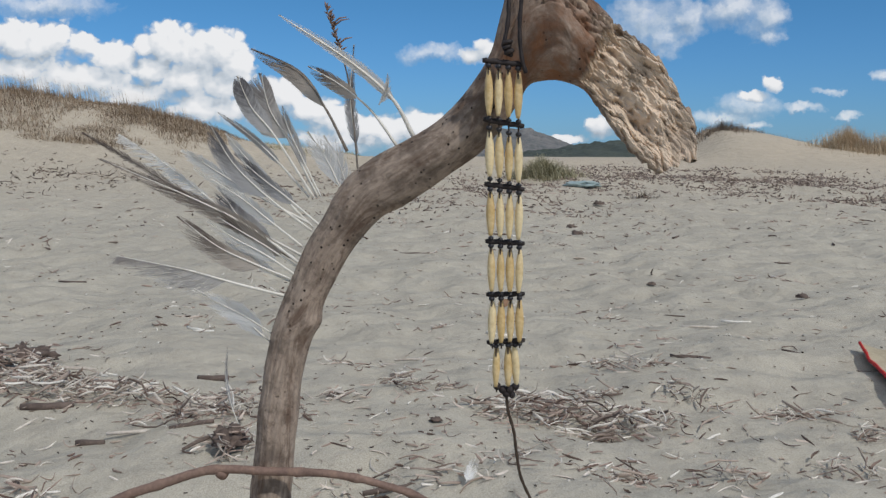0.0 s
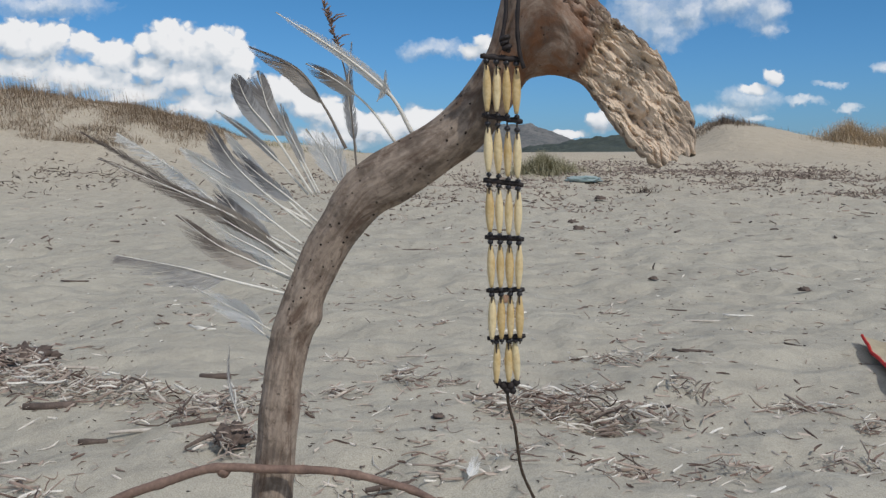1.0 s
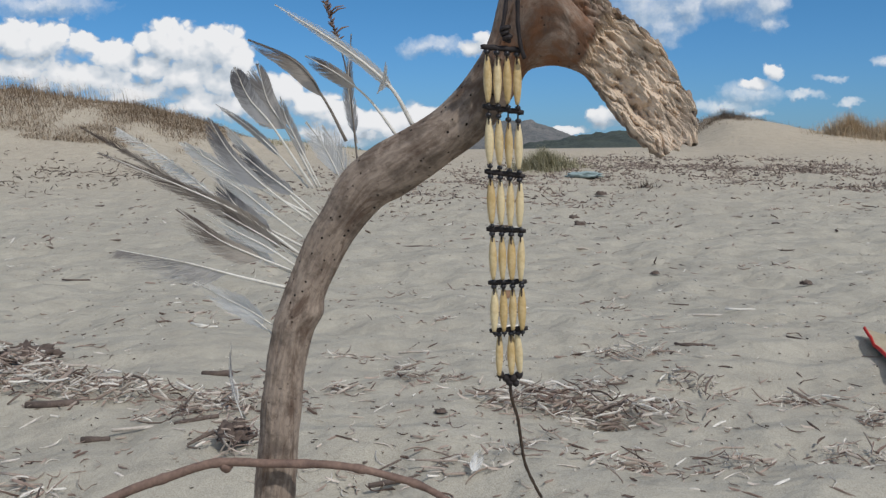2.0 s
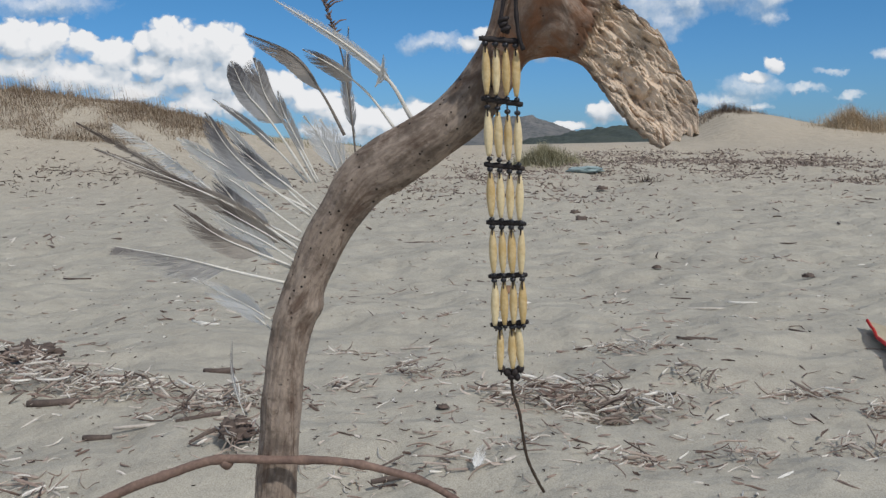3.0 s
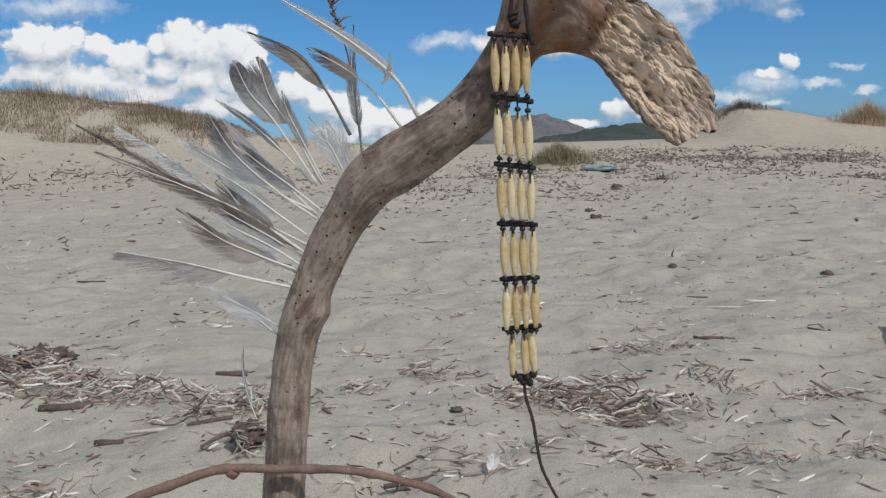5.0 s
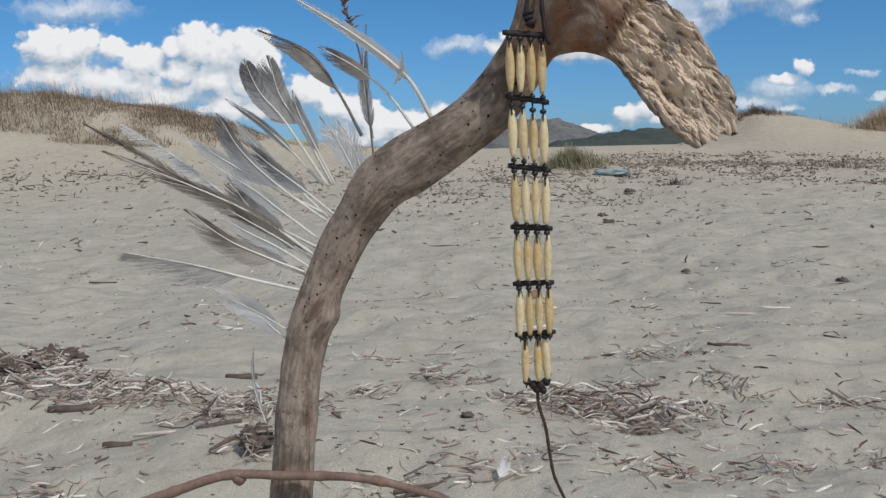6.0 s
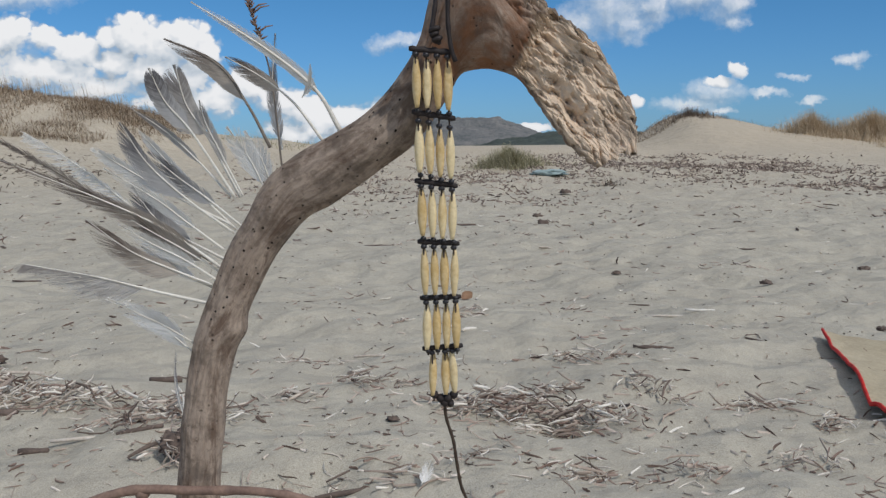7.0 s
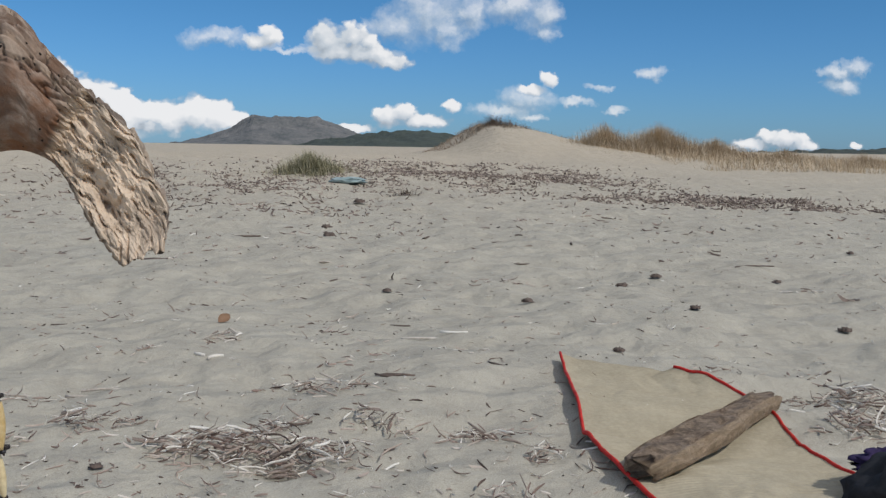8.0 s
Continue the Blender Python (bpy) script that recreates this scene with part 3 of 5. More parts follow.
def build_hook():
    rings, sides = 680, 168
    path = glide(STEM + CROOK, rings)
    verts, faces, bare, rust, uvs = [], [], [], [], []
    length = 0.0
    prev = None
    for i, (x, y, z, hx, hz) in enumerate(path):
        r = math.hypot(hx, hz)
        c = Vector((x, y, z))
        a, b = path[max(i - 2, 0)], path[min(i + 2, rings)]
        t = (Vector(b[:3]) - Vector(a[:3])).normalized()
        if prev is not None:
            length += (c - prev).length
        prev = c
        side = Vector((-hx, 0, -hz)).normalized()
        front = Vector((0, -1, 0))
        s = i / rings
        deep = float(step(0.52, 0.68, s))
        crook = float(step(0.54, 0.6, s) * (1 - step(0.74, 0.79, s)))
        for k in range(sides):
            ang = 2 * math.pi * k / sides
            ca, sa = math.cos(ang), math.sin(ang)
            thick = r * (0.86 - 0.32 * deep)
            p = c + side * (ca * r) + front * (sa * thick)
            n = (side * ca + front * sa).normalized()
            # swelling, flutes along the grain and small knots
            d = 0.0022 * noise.noise((p.x * 28, p.y * 28, p.z * 28))
            d += 0.0011 * noise.noise((ca * 2.6 + 5, sa * 2.6, length * 9))
            d += 0.0005 * noise.noise((ca * 11, sa * 11, length * 22))
            # the torn face towards the shore starts at a ragged lip and runs to the broken end
            ragged = s + 0.010 * noise.noise((ca * 4, sa * 4, 11.0)) + 0.006 * noise.noise((ca * 13, sa * 13, 4.0)) + 0.02 * ca
            head = float(step(0.738, 0.752, ragged))
            torn = head * float(step(0.2, 0.36, sa + 0.16 * noise.noise((length * 75, ang * 3, 1.0)) + 0.08 * noise.noise((length * 260, ang * 9, 1.0))))
            hollow = 0.0
            if torn > 0:
                across = ca * r
                warp = noise.noise((length * 45, across * 60, 2))
                slant = length * 0.16                        # the fibres run slightly across the limb
                ledge = 0.0
                for wide, long, steps, amount, at in ((85, 17, 5, 0.0062, 2.0), (230, 48, 4, 0.0030, 6.0), (520, 120, 3, 0.0016, 9.0)):
                    q = noise.noise(((across + slant) * wide + 0.5 * warp, at, length * long + 0.4 * warp)) * steps
                    ledge += amount * (math.floor(q) + max(0.0, (q - math.floor(q) - 0.9) / 0.1)) / steps
                fibre = noise.noise(((across + slant) * 700 + warp, 2.0, length * 60))
                pit = max(0.0, noise.noise(((across + slant) * 300, 7.0, length * 105)) - 0.2)
                hollow = math.exp(-((s - 0.925) / 0.035) ** 2 - ((across + 0.006) / 0.011) ** 2) + 0.6 * math.exp(-((s - 0.85) / 0.05) ** 2 - ((across + 0.002 - slant * 0.1) / 0.006) ** 2)
                crack = max(0.0, 0.075 - abs(noise.noise(((across + slant) * 78 + 0.5 * warp, 3.3, length * 12)))) / 0.075
                undercut = math.exp(-((ragged - 0.757) / 0.008) ** 2)
                d += torn * (ledge + 0.0006 * fibre - 0.013 * pit - 0.0036 * crack - 0.0075 * hollow - 0.0050 * undercut)
                p = p - front * (torn * max(0.0, sa * thick - 0.40 * thick))
                n = (n * (1 - torn) + front * torn).normalized()
            rim = float(step(0.75, 0.77, s)) * (1 - torn)
            if rim > 0:
                d += rim * (0.0016 * noise.noise((p.x * 170, p.y * 170, p.z * 170)) - 0.006 * max(0.0, noise.noise((p.x * 120, p.y * 120, p.z * 120 + 5)) - 0.15))
            if s > 0.965:
                p = p + t * ((s - 0.965) / 0.035 * (0.010 * noise.noise((p.x * 110, p.y * 110, p.z * 110)) + 0.004 * noise.noise((p.x * 300, p.y * 300, p.z * 300))))
            if crook > 0:
                crack = noise.noise((ca * 5.5 + 3, sa * 5.5, length * 6))
                if ca < -0.15 and sa > -0.2:
                    d -= crook * 0.007 * max(0.0, 0.16 - abs(crack)) / 0.16 * (0.35 + 0.65 * float(step(0.64, 0.72, s)))
            crest = float(step(0.6, 0.66, s)) * float(step(0.05, 0.35, -ca)) * float(step(-0.75, -0.2, sa)) * (1 - float(step(0.2, 0.6, sa)) * (1 - float(step(0.64, 0.7, s)))) * (1 - torn)
            plate_tone = 0.0
            if crest > 0:
                w2 = 0.8 * noise.noise((length * 55, ang * 5, 4))
                nb, ab = noise.voronoi(((ang - 3.14) * 0.033 / 0.0085 + w2, 6.5, length / 0.021 + w2))
                plate_tone = crest * max(0.0, noise.cell((ab[0].x * 7.3, ab[0].y * 5.1, ab[0].z * 9.7)))
                d += crest * (0.0022 * noise.cell((ab[0].z * 5.3, ab[0].x * 8.1, 2.0)) - 0.005 * max(0.0, 0.14 - (nb[1] - nb[0])) / 0.14)
            q = p + n * d
            verts.append(q)
            # hollows get less pale tone: brown stain, plus their shade put into colour
            edge = min(1.0, max(0.0, torn * (1.35 - 0.75 * min(1.0, hollow)) - 0.12 + 0.3 * noise.noise((p.x * 60, p.y * 60, p.z * 60))))
            bare.append(max(edge * torn, 0.8 * plate_tone))
            rust.append(crook * min(1.0, max(0.0, 0.82 + 0.6 * ca + 0.7 * noise.noise((p.x * 22, p.y * 22, p.z * 22)))))
            uvs.append((k / sides * 0.13, length))
    m = rings + 1
    for i in range(rings):
        for k in range(sides):
            k2 = (k + 1) % sides
            faces.append((i * sides + k, (i + 1) * sides + k, (i + 1) * sides + k2, i * sides + k2))
    faces.append(tuple(range(sides)))
    faces.append(tuple(reversed(range((m - 1) * sides, m * sides))))
    ob = thing("driftwood_hook", None, "weathered grey-brown driftwood branch bent into a hook, planted in sand", "driftwood")
    cut = int(rings * 0.728)
    for name, first, last, label in (("limb", 0, cut, "smooth grey-brown limb with worm holes"), ("torn_end", cut, rings, "pale splintered end with a dark bark rim")):
        keep = [f for f in faces if (len(f) == 4 and first <= f[0] // sides < last) or (len(f) > 4 and min(f) // sides in ((0,) if first == 0 else (rings,)))]
        lo, hi = first * sides, (last + 1) * sides
        me = mesh_of(name, verts[lo:hi], [tuple(i - lo for i in f) for f in keep], DRIFTWOOD)
        rough = bare[lo:hi]
        me.polygons.foreach_set("use_smooth", [bool(rough[f[0] - lo] < 0.4) for f in keep])
        for tag, values in (("bare", bare), ("rust", rust)):
            me.attributes.new(tag, "FLOAT", "POINT").data.foreach_set("value", values[lo:hi])
        layer = me.uv_layers.new(name="UVMap")
        idx = np.zeros(len(me.loops), int)
        me.loops.foreach_get("vertex_index", idx)
        layer.data.foreach_set("uv", np.array(uvs[lo:hi])[idx].ravel())
        part(name, me, ob, label)


build_hook()


# ---- bone choker hanging from the crook ----
def build_choker():
    base = Vector((0.0515, 0.786, 0.6215))
    choker = root("bone_choker", base, "hanging choker of ivory bone beads with black leather spacers", "necklace")
    lean = 0.030                                     # sideways lean per metre
    def at(col, z, fwd=0.0):
        return Vector((col + lean * -z, fwd - 0.19 * z, z))
    L, gap = 0.0368, 0.0077
    prof = []
    for i in range(15):
        f = i / 14
        prof.append(((f - 0.5) * L, 0.0015 + 0.0021 * math.sin(math.pi * f) ** 0.9))
    bead = mesh_of("bone_bead", *lathe([(prof[0][0], 0.0012)] + prof + [(prof[-1][0], 0.0012)], 16), BONE)
    ball = mesh_of("black_bead", *lathe([(0.0026 * -math.cos(math.pi * i / 8), 0.0003 + 0.0029 * math.sin(math.pi * i / 8)) for i in range(9)], 12), BLACK_BEAD)
    rng = random.Random(4)
    tops = [-0.0035, -0.0505, -0.1022, -0.1490, -0.1940, -0.2362]
    tilt = [-0.10, -0.16, -0.13, -0.05, 0.03, 0.08]
    for row, z in enumerate(tops):
        # leather spacer: a bar with rounded ends, pierced by the strands
        half = 0.0165
        n = 12
        bar = sweep([at(half * (2 * i / n - 1), z + tilt[row] * half * (2 * i / n - 1) + 0.0004 * math.sin(i * 2.1)) for i in range(n + 1)],
                    [0.0016 if i in (0, n) else 0.0023 for i in range(n + 1)], 8, 0.9, 0.08, row)
        part("spacer_bar", mesh_of("spacer_bar", *bar, LEATHER), choker, "black leather spacer bar")
        cols = [-1.5, -0.5, 0.5, 1.5] if row < 5 else [-1.25, 0.25, 1.15]
        for c, col in enumerate(cols):
            x = col * gap * (1.02 - 0.12 * (row == 5))
            zz = z + tilt[row] * x
            drop = 0.0036 if row != 1 else (0.006 if c < 2 else 0.0075)
            o = part("black_bead", ball, choker, "round black glass bead")
            o.location = at(x, zz - drop, -0.0012)
            o.scale = (0.8, 0.8, 0.8)
            zc = zz - drop - 0.0022 - L / 2 + (0.002 if row == 5 else 0)
            b = part("bone_bead", bead, choker)
            b.location = at(x, zc, -0.0006 + rng.uniform(-0.0008, 0.0008))
            squeeze = (0.35 if row == 5 else 0.0) * (-1 if col > 0 else 1)
            b.rotation_euler = (rng.uniform(-0.02, 0.02), -squeeze * 0.28 * abs(col) + rng.uniform(-0.02, 0.02), rng.uniform(0, 6))
            b.scale = (rng.uniform(0.93, 1.07), rng.uniform(0.93, 1.07), rng.uniform(0.975, 1.01))
            if row < 5:
                o = part("black_bead", ball, choker)
                o.location = at(x, zc - L / 2 - 0.0022, -0.0012)
                o.scale = (0.72, 0.72, 0.72)
            strand = sweep([at(x, zz - 0.001), at(x, zc), at(x, zc - L / 2 - 0.006)], [0.0007] * 3, 6)
            part("strand", mesh_of("strand", *strand, CORD), choker, "thin dark strand through the beads")
    # closing knot and tail
    zb = -0.2795
    for i, (dx, dz, r) in enumerate(((-0.008, 0.002, 0.0032), (-0.003, -0.001, 0.0036), (0.003, -0.001, 0.0038), (0.008, 0.002, 0.0034), (0.0, -0.005, 0.0034), (0.005, -0.006, 0.003))):
        v, f = lathe([(r * -math.cos(math.pi * k / 8), 0.0002 + r * math.sin(math.pi * k / 8)) for k in range(9)], 12)
        part("bottom_knot", mesh_of("bottom_knot", [Vector(q) * (1 + 0.2 * noise.noise(Vector(q) * 500)) + at(dx, zb + dz, -0.001) for q in v], f, LEATHER), choker, "black leather knot")
    tail = glide([at(0, zb - 0.004), at(0.001, zb - 0.02), at(0.006, zb - 0.04), at(0.0085, zb - 0.062), at(0.012, zb - 0.085), at(0.021, zb - 0.108), at(0.026, zb - 0.118)], 40)
    part("tail_cord", mesh_of("tail_cord", *sweep(tail, [0.0014 * (1 + 0.12 * math.sin(i * 1.9)) for i in range(41)], 8), CORD), choker, "loose dark brown tail cord")
    # tie above: coiled knot, then two cords over the crook
    coil = [at(0.0035 + 0.0026 * math.cos(i * 0.9) + 0.0012 * math.sin(i * 0.31), 0.002 + i * 0.0005, -0.002 + 0.002 * math.sin(i * 0.9)) for i in range(22)]
    part("top_knot", mesh_of("top_knot", *sweep(coil, [0.0019] * 22, 8, 1.0, 0.12, 2), LEATHER), choker, "coiled leather knot at the top")
    for k, path in enumerate(([(0.0, -0.003, 0.008), (0.0035, -0.003, 0.03), (0.004, -0.001, 0.048), (0.006, 0.006, 0.066), (0.010, 0.024, 0.078), (0.012, 0.05, 0.076), (0.008, 0.062, 0.05)],
                              [(0.018, -0.002, -0.012), (0.0145, -0.003, 0.0), (0.0125, -0.0035, 0.02), (0.0135, -0.0035, 0.042), (0.016, 0.0, 0.06), (0.019, 0.016, 0.077), (0.021, 0.05, 0.078), (0.014, 0.062, 0.05)])):
        pts = glide(path, 44)
        part("hanging_cord", mesh_of("hanging_cord", *sweep(pts, [0.0017 * (1 + 0.1 * math.sin(i * 1.3)) for i in range(45)], 8), LEATHER), choker, "dark leather hanging cord")


build_choker()


# ---- feathers stuck into the branch ----
def feather(points, wide_l, wide_r, vane, quill=None, start=0.3, fray=0.1, twist=0.3, end_taper=0.25, label="", seed=1, size=0.0011, name="feather", curl=0.0, lean=(38, 22)):
    """A feather along points (quill foot to tip): a tapered quill and a vane of single barbs that reach to a rounded outline, cling, split and fray."""
    rng = random.Random(seed)
    n = 48
    path = [Vector(p) for p in glide(points, n)]
    foot = path[0].copy()
    ob = root(name, foot, label, "feather", "feathers in the branch")
    part("quill", mesh_of("quill", *sweep(path, [size * (1 - 0.82 * i / n) for i in range(n + 1)], 8, origin=foot), quill or QUILL), ob, "pale hollow quill")
    total = sum((path[i + 1] - path[i]).length for i in range(n))

    def along(f):
        f = min(max(f, 0.0), 1.0) * n
        i = min(int(f), n - 1)
        return path[i].lerp(path[i + 1], f - i), (path[min(i + 2, n)] - path[max(i - 1, 0)]).normalized()

    def outline(g):
        return min(1.0, (max(g, 0.0) / 0.16) ** 0.7) * math.sqrt(max(0.0, 1 - max(0.0, (g - (1 - end_taper)) / end_taper) ** 2)) * (0.8 + 0.2 * math.sin(math.pi * min(g, 1.0)))

    verts, faces, uvs = [], [], []
    barbs = 300
    for sgn, wide in ((1, wide_l), (-1, wide_r)):
        if wide <= 0:
            continue
        gap, split = 0.0, 0
        for b in range(barbs):
            g = b / (barbs - 1)
            f = start + (1 - start) * g * 0.985
            if split <= 0 and rng.random() < 0.012 + 0.05 * fray:     # a cleft in the vane
                split, gap = rng.randint(5, 22), rng.uniform(-1, 1) * (0.12 + 0.9 * fray)
            split -= 1
            if split == 0:
                gap = 0.0
            if rng.random() < fray * 0.55:
                continue
            down = max(0.0, 1 - g / 0.2)                # fluffier towards the foot
            ang = radians(lean[0] + (lean[1] - lean[0]) * g)
            reach = wide / math.tan(max(ang, 0.15)) / (total * (1 - start)) * (1 + 0.5 * gap + 0.25 * down * rng.uniform(-1, 1) + 0.4 * fray * rng.uniform(-1, 1))
            ge = min(1.0, g + reach)
            width = wide * max(outline(ge), 0.10) * (1 - 0.35 * abs(gap)) * (1 + rng.uniform(-0.5, 0.15) * (0.06 + fray))
            p, t = along(f)
            e, te = along(start + (1 - start) * ge)
            side = te.cross(Vector((0, -1, 0))).normalized()
            out = (side * math.cos(twist) + side.cross(te) * math.sin(twist)) * sgn
            tip = e + out * width + t * (curl * wide * rng.uniform(-0.2, 0.6)) + Vector((0, -1, 0)) * wide * (0.3 * gap + rng.uniform(-1, 1) * (0.02 + 0.35 * fray))
            if curl:
                tip += Vector((0, 0, -1)) * (curl * fray * wide * rng.uniform(0, 1.6))
            ctrl = p + (tip - p) * 0.45 + out * (width * 0.18)
            wd = total * (1 - start) / barbs * (2.1 - 1.1 * fray)
            o = len(verts)
            segs = 5
            for k in range(segs + 1):
                h = k / segs
                q = p * (1 - h) ** 2 + ctrl * (2 * h * (1 - h)) + tip * h * h
                w = t * wd * (1 - 0.7 * h ** 3)
                verts += [q - w - foot, q + w - foot]
                uvs += [(h, g), (h, g)]
            for k in range(segs):
                faces.append((o + 2 * k, o + 2 * k + 1, o + 2 * k + 3, o + 2 * k + 2))
    me = mesh_of("vane", verts, faces, vane)
    layer = me.uv_layers.new(name="UVMap")
    idx = np.zeros(len(me.loops), int)
    me.loops.foreach_get("vertex_index", idx)
    layer.data.foreach_set("uv", np.array(uvs)[idx].ravel())
    part("vane", me, ob)
    return ob


def plume(rows, y0, y1):
    """Points from (x, z) rows, sliding in depth from y0 at the branch to y1 at the tip."""
    n = len(rows) - 1
    y0 += 0.012
    return [(x, y0 + (y1 - y0) * (i / n) ** 1.3, z) for i, (x, z) in enumerate(rows)]


feather(plume([(-0.022, 0.561), (-0.041, 0.594), (-0.079, 0.626), (-0.134, 0.661)], 0.838, 0.83), 0.0062, 0.0054, VANE_WHITE, start=0.3, fray=0.25, size=0.0021, lean=(24, 14), end_taper=0.7, label="long pale stripped feather with a few tufts", seed=3)
feather(plume([(-0.052, 0.588), (-0.046, 0.596), (-0.043, 0.604), (-0.043, 0.613)], 0.836, 0.83), 0.004, 0.003, VANE_WHITE, start=0.05, fray=0.2, size=0.0006, lean=(24, 12), end_taper=0.7, label="small white tuft on a feather quill", seed=33)
feather(plume([(-0.037, 0.553), (-0.059, 0.583), (-0.084, 0.604), (-0.113, 0.621)], 0.845, 0.85), 0.005, 0.009, VANE_BROWN, start=0.5, fray=0.1, size=0.0014, end_taper=0.4, label="brown-tipped feather with a bare lower quill", seed=4)
feather(plume([(-0.081, 0.548), (-0.099, 0.584), (-0.122, 0.616), (-0.164, 0.637)], 0.85, 0.86), 0.002, 0.0125, VANE_BROWN, QUILL_DARK, start=0.36, fray=0.1, size=0.0015, lean=(30, 18), end_taper=0.6, label="curved feather with a dark brown edge", seed=5)
feather(plume([(-0.073, 0.546), (-0.077, 0.574), (-0.079, 0.601), (-0.075, 0.641)], 0.862, 0.868), 0.006, 0.007, VANE_SLATE, start=0.1, fray=0.35, size=0.001, lean=(34, 14), end_taper=0.8, label="narrow ragged grey feather", seed=6)
feather(plume([(-0.108, 0.507), (-0.133, 0.557), (-0.149, 0.584), (-0.156, 0.616)], 0.856, 0.86), 0.008, 0.020, VANE_GREY, start=0.36, fray=0.02, twist=0.1, size=0.0013, end_taper=0.3, lean=(42, 46), label="broad grey flight feather with rounded tip", seed=7)
feather(plume([(-0.111, 0.507), (-0.144, 0.561), (-0.163, 0.586), (-0.173, 0.612)], 0.85, 0.845), 0.008, 0.010, VANE_SLATE, start=0.36, fray=0.03, twist=0.1, size=0.0013, end_taper=0.28, lean=(40, 42), label="grey-brown flight feather with rounded tip", seed=8)
feather(plume([(-0.105, 0.508), (-0.121, 0.542), (-0.133, 0.569), (-0.137, 0.587)], 0.852, 0.858), 0.006, 0.005, VANE_GREY, start=0.25, fray=0.35, size=0.0009, lean=(26, 16), end_taper=0.7, label="slim ruffled grey feather", seed=39)
feather(plume([(-0.117, 0.507), (-0.144, 0.538), (-0.169, 0.562), (-0.197, 0.582)], 0.862, 0.872), 0.004, 0.004, VANE_GREY, start=0.3, fray=0.2, size=0.0011, lean=(26, 14), end_taper=0.7, label="slim grey-brown feather with pointed tip", seed=28)
feather(plume([(-0.087, 0.515), (-0.097, 0.537), (-0.107, 0.554), (-0.115, 0.565)], 0.85, 0.855), 0.012, 0.011, VANE_WHITE, start=0.05, fray=0.55, size=0.0008, label="soft downy white feather against the branch", seed=9)
feather(plume([(-0.082, 0.512), (-0.087, 0.532), (-0.094, 0.550), (-0.102, 0.562)], 0.858, 0.862), 0.01, 0.011, VANE_WHITE, start=0.05, fray=0.6, size=0.0008, label="small downy white feather against the branch", seed=29)
feather(plume([(-0.113, 0.478), (-0.149, 0.507), (-0.177, 0.537), (-0.193, 0.569)], 0.848, 0.83), 0.004, 0.012, VANE_SLATE, start=0.34, fray=0.08, twist=0.1, size=0.0012, lean=(32, 30), end_taper=0.3, label="slate-grey feather with split vane", seed=10)
feather(plume([(-0.106, 0.482), (-0.134, 0.507), (-0.157, 0.526), (-0.177, 0.546)], 0.852, 0.846), 0.006, 0.01, VANE_SLATE, start=0.25, fray=0.3, size=0.0012, lean=(34, 20), end_taper=0.3, label="slate-grey feather with torn dark barbs", seed=30)
feather(plume([(-0.113, 0.480), (-0.148, 0.516), (-0.172, 0.543), (-0.188, 0.563)], 0.858, 0.862), 0.005, 0.006, VANE_WHITE, start=0.25, fray=0.3, size=0.0011, lean=(26, 16), end_taper=0.5, label="slim white feather behind the slate ones", seed=40)
feather(plume([(-0.115, 0.484), (-0.167, 0.512), (-0.206, 0.536), (-0.226, 0.549)], 0.852, 0.86), 0.006, 0.007, VANE_WHITE, start=0.3, fray=0.45, size=0.0012, end_taper=0.5, curl=0.4, label="ruffled white feather with curled tip", seed=11)
feather(plume([(-0.120, 0.446), (-0.165, 0.481), (-0.211, 0.507), (-0.285, 0.541)], 0.848, 0.822), 0.006, 0.012, VANE_BROWN, start=0.2, fray=0.32, size=0.0014, lean=(26, 14), end_taper=0.75, label="long frayed brown-grey feather", seed=12)
feather(plume([(-0.123, 0.448), (-0.187, 0.487), (-0.255, 0.530), (-0.310, 0.564)], 0.852, 0.85), 0.006, 0.003, VANE_BROWN, QUILL_DARK, start=0.45, fray=0.6, size=0.0013, curl=0.5, lean=(34, 22), end_taper=0.8, label="long thin feather with dark wispy tip", seed=13)
feather(plume([(-0.123, 0.454), (-0.185, 0.489), (-0.240, 0.532), (-0.287, 0.563)], 0.86, 0.875), 0.004, 0.01, VANE_WHITE, start=0.35, fray=0.8, size=0.0013, curl=0.7, end_taper=0.7, label="wispy white feather with loose curling barbs", seed=14)
feather(plume([(-0.132, 0.435), (-0.164, 0.450), (-0.192, 0.466), (-0.222, 0.493)], 0.846, 0.826), 0.005, 0.014, VANE_BROWN, start=0.25, fray=0.1, twist=0.1, size=0.0012, end_taper=0.35, label="short feather with dark brown tip", seed=15)
feather(plume([(-0.130, 0.452), (-0.163, 0.474), (-0.182, 0.492), (-0.198, 0.517)], 0.862, 0.87), 0.01, 0.01, VANE_SLATE, start=0.2, fray=0.1, twist=0.1, size=0.0011, end_taper=0.12, label="dark grey feather with a blunt tip", seed=16)
feather(plume([(-0.123, 0.443), (-0.151, 0.463), (-0.178, 0.481), (-0.217, 0.507)], 0.85, 0.84), 0.011, 0.008, VANE_BROWN, start=0.2, fray=0.3, size=0.0012, lean=(30, 18), end_taper=0.5, label="ragged brown feather in the middle of the fan", seed=41)
feather(plume([(-0.121, 0.464), (-0.150, 0.488), (-0.172, 0.507), (-0.211, 0.533)], 0.846, 0.84), 0.006, 0.008, VANE_WHITE, start=0.25, fray=0.35, size=0.0012, lean=(26, 14), end_taper=0.6, label="thin white feather among the grey ones", seed=36)
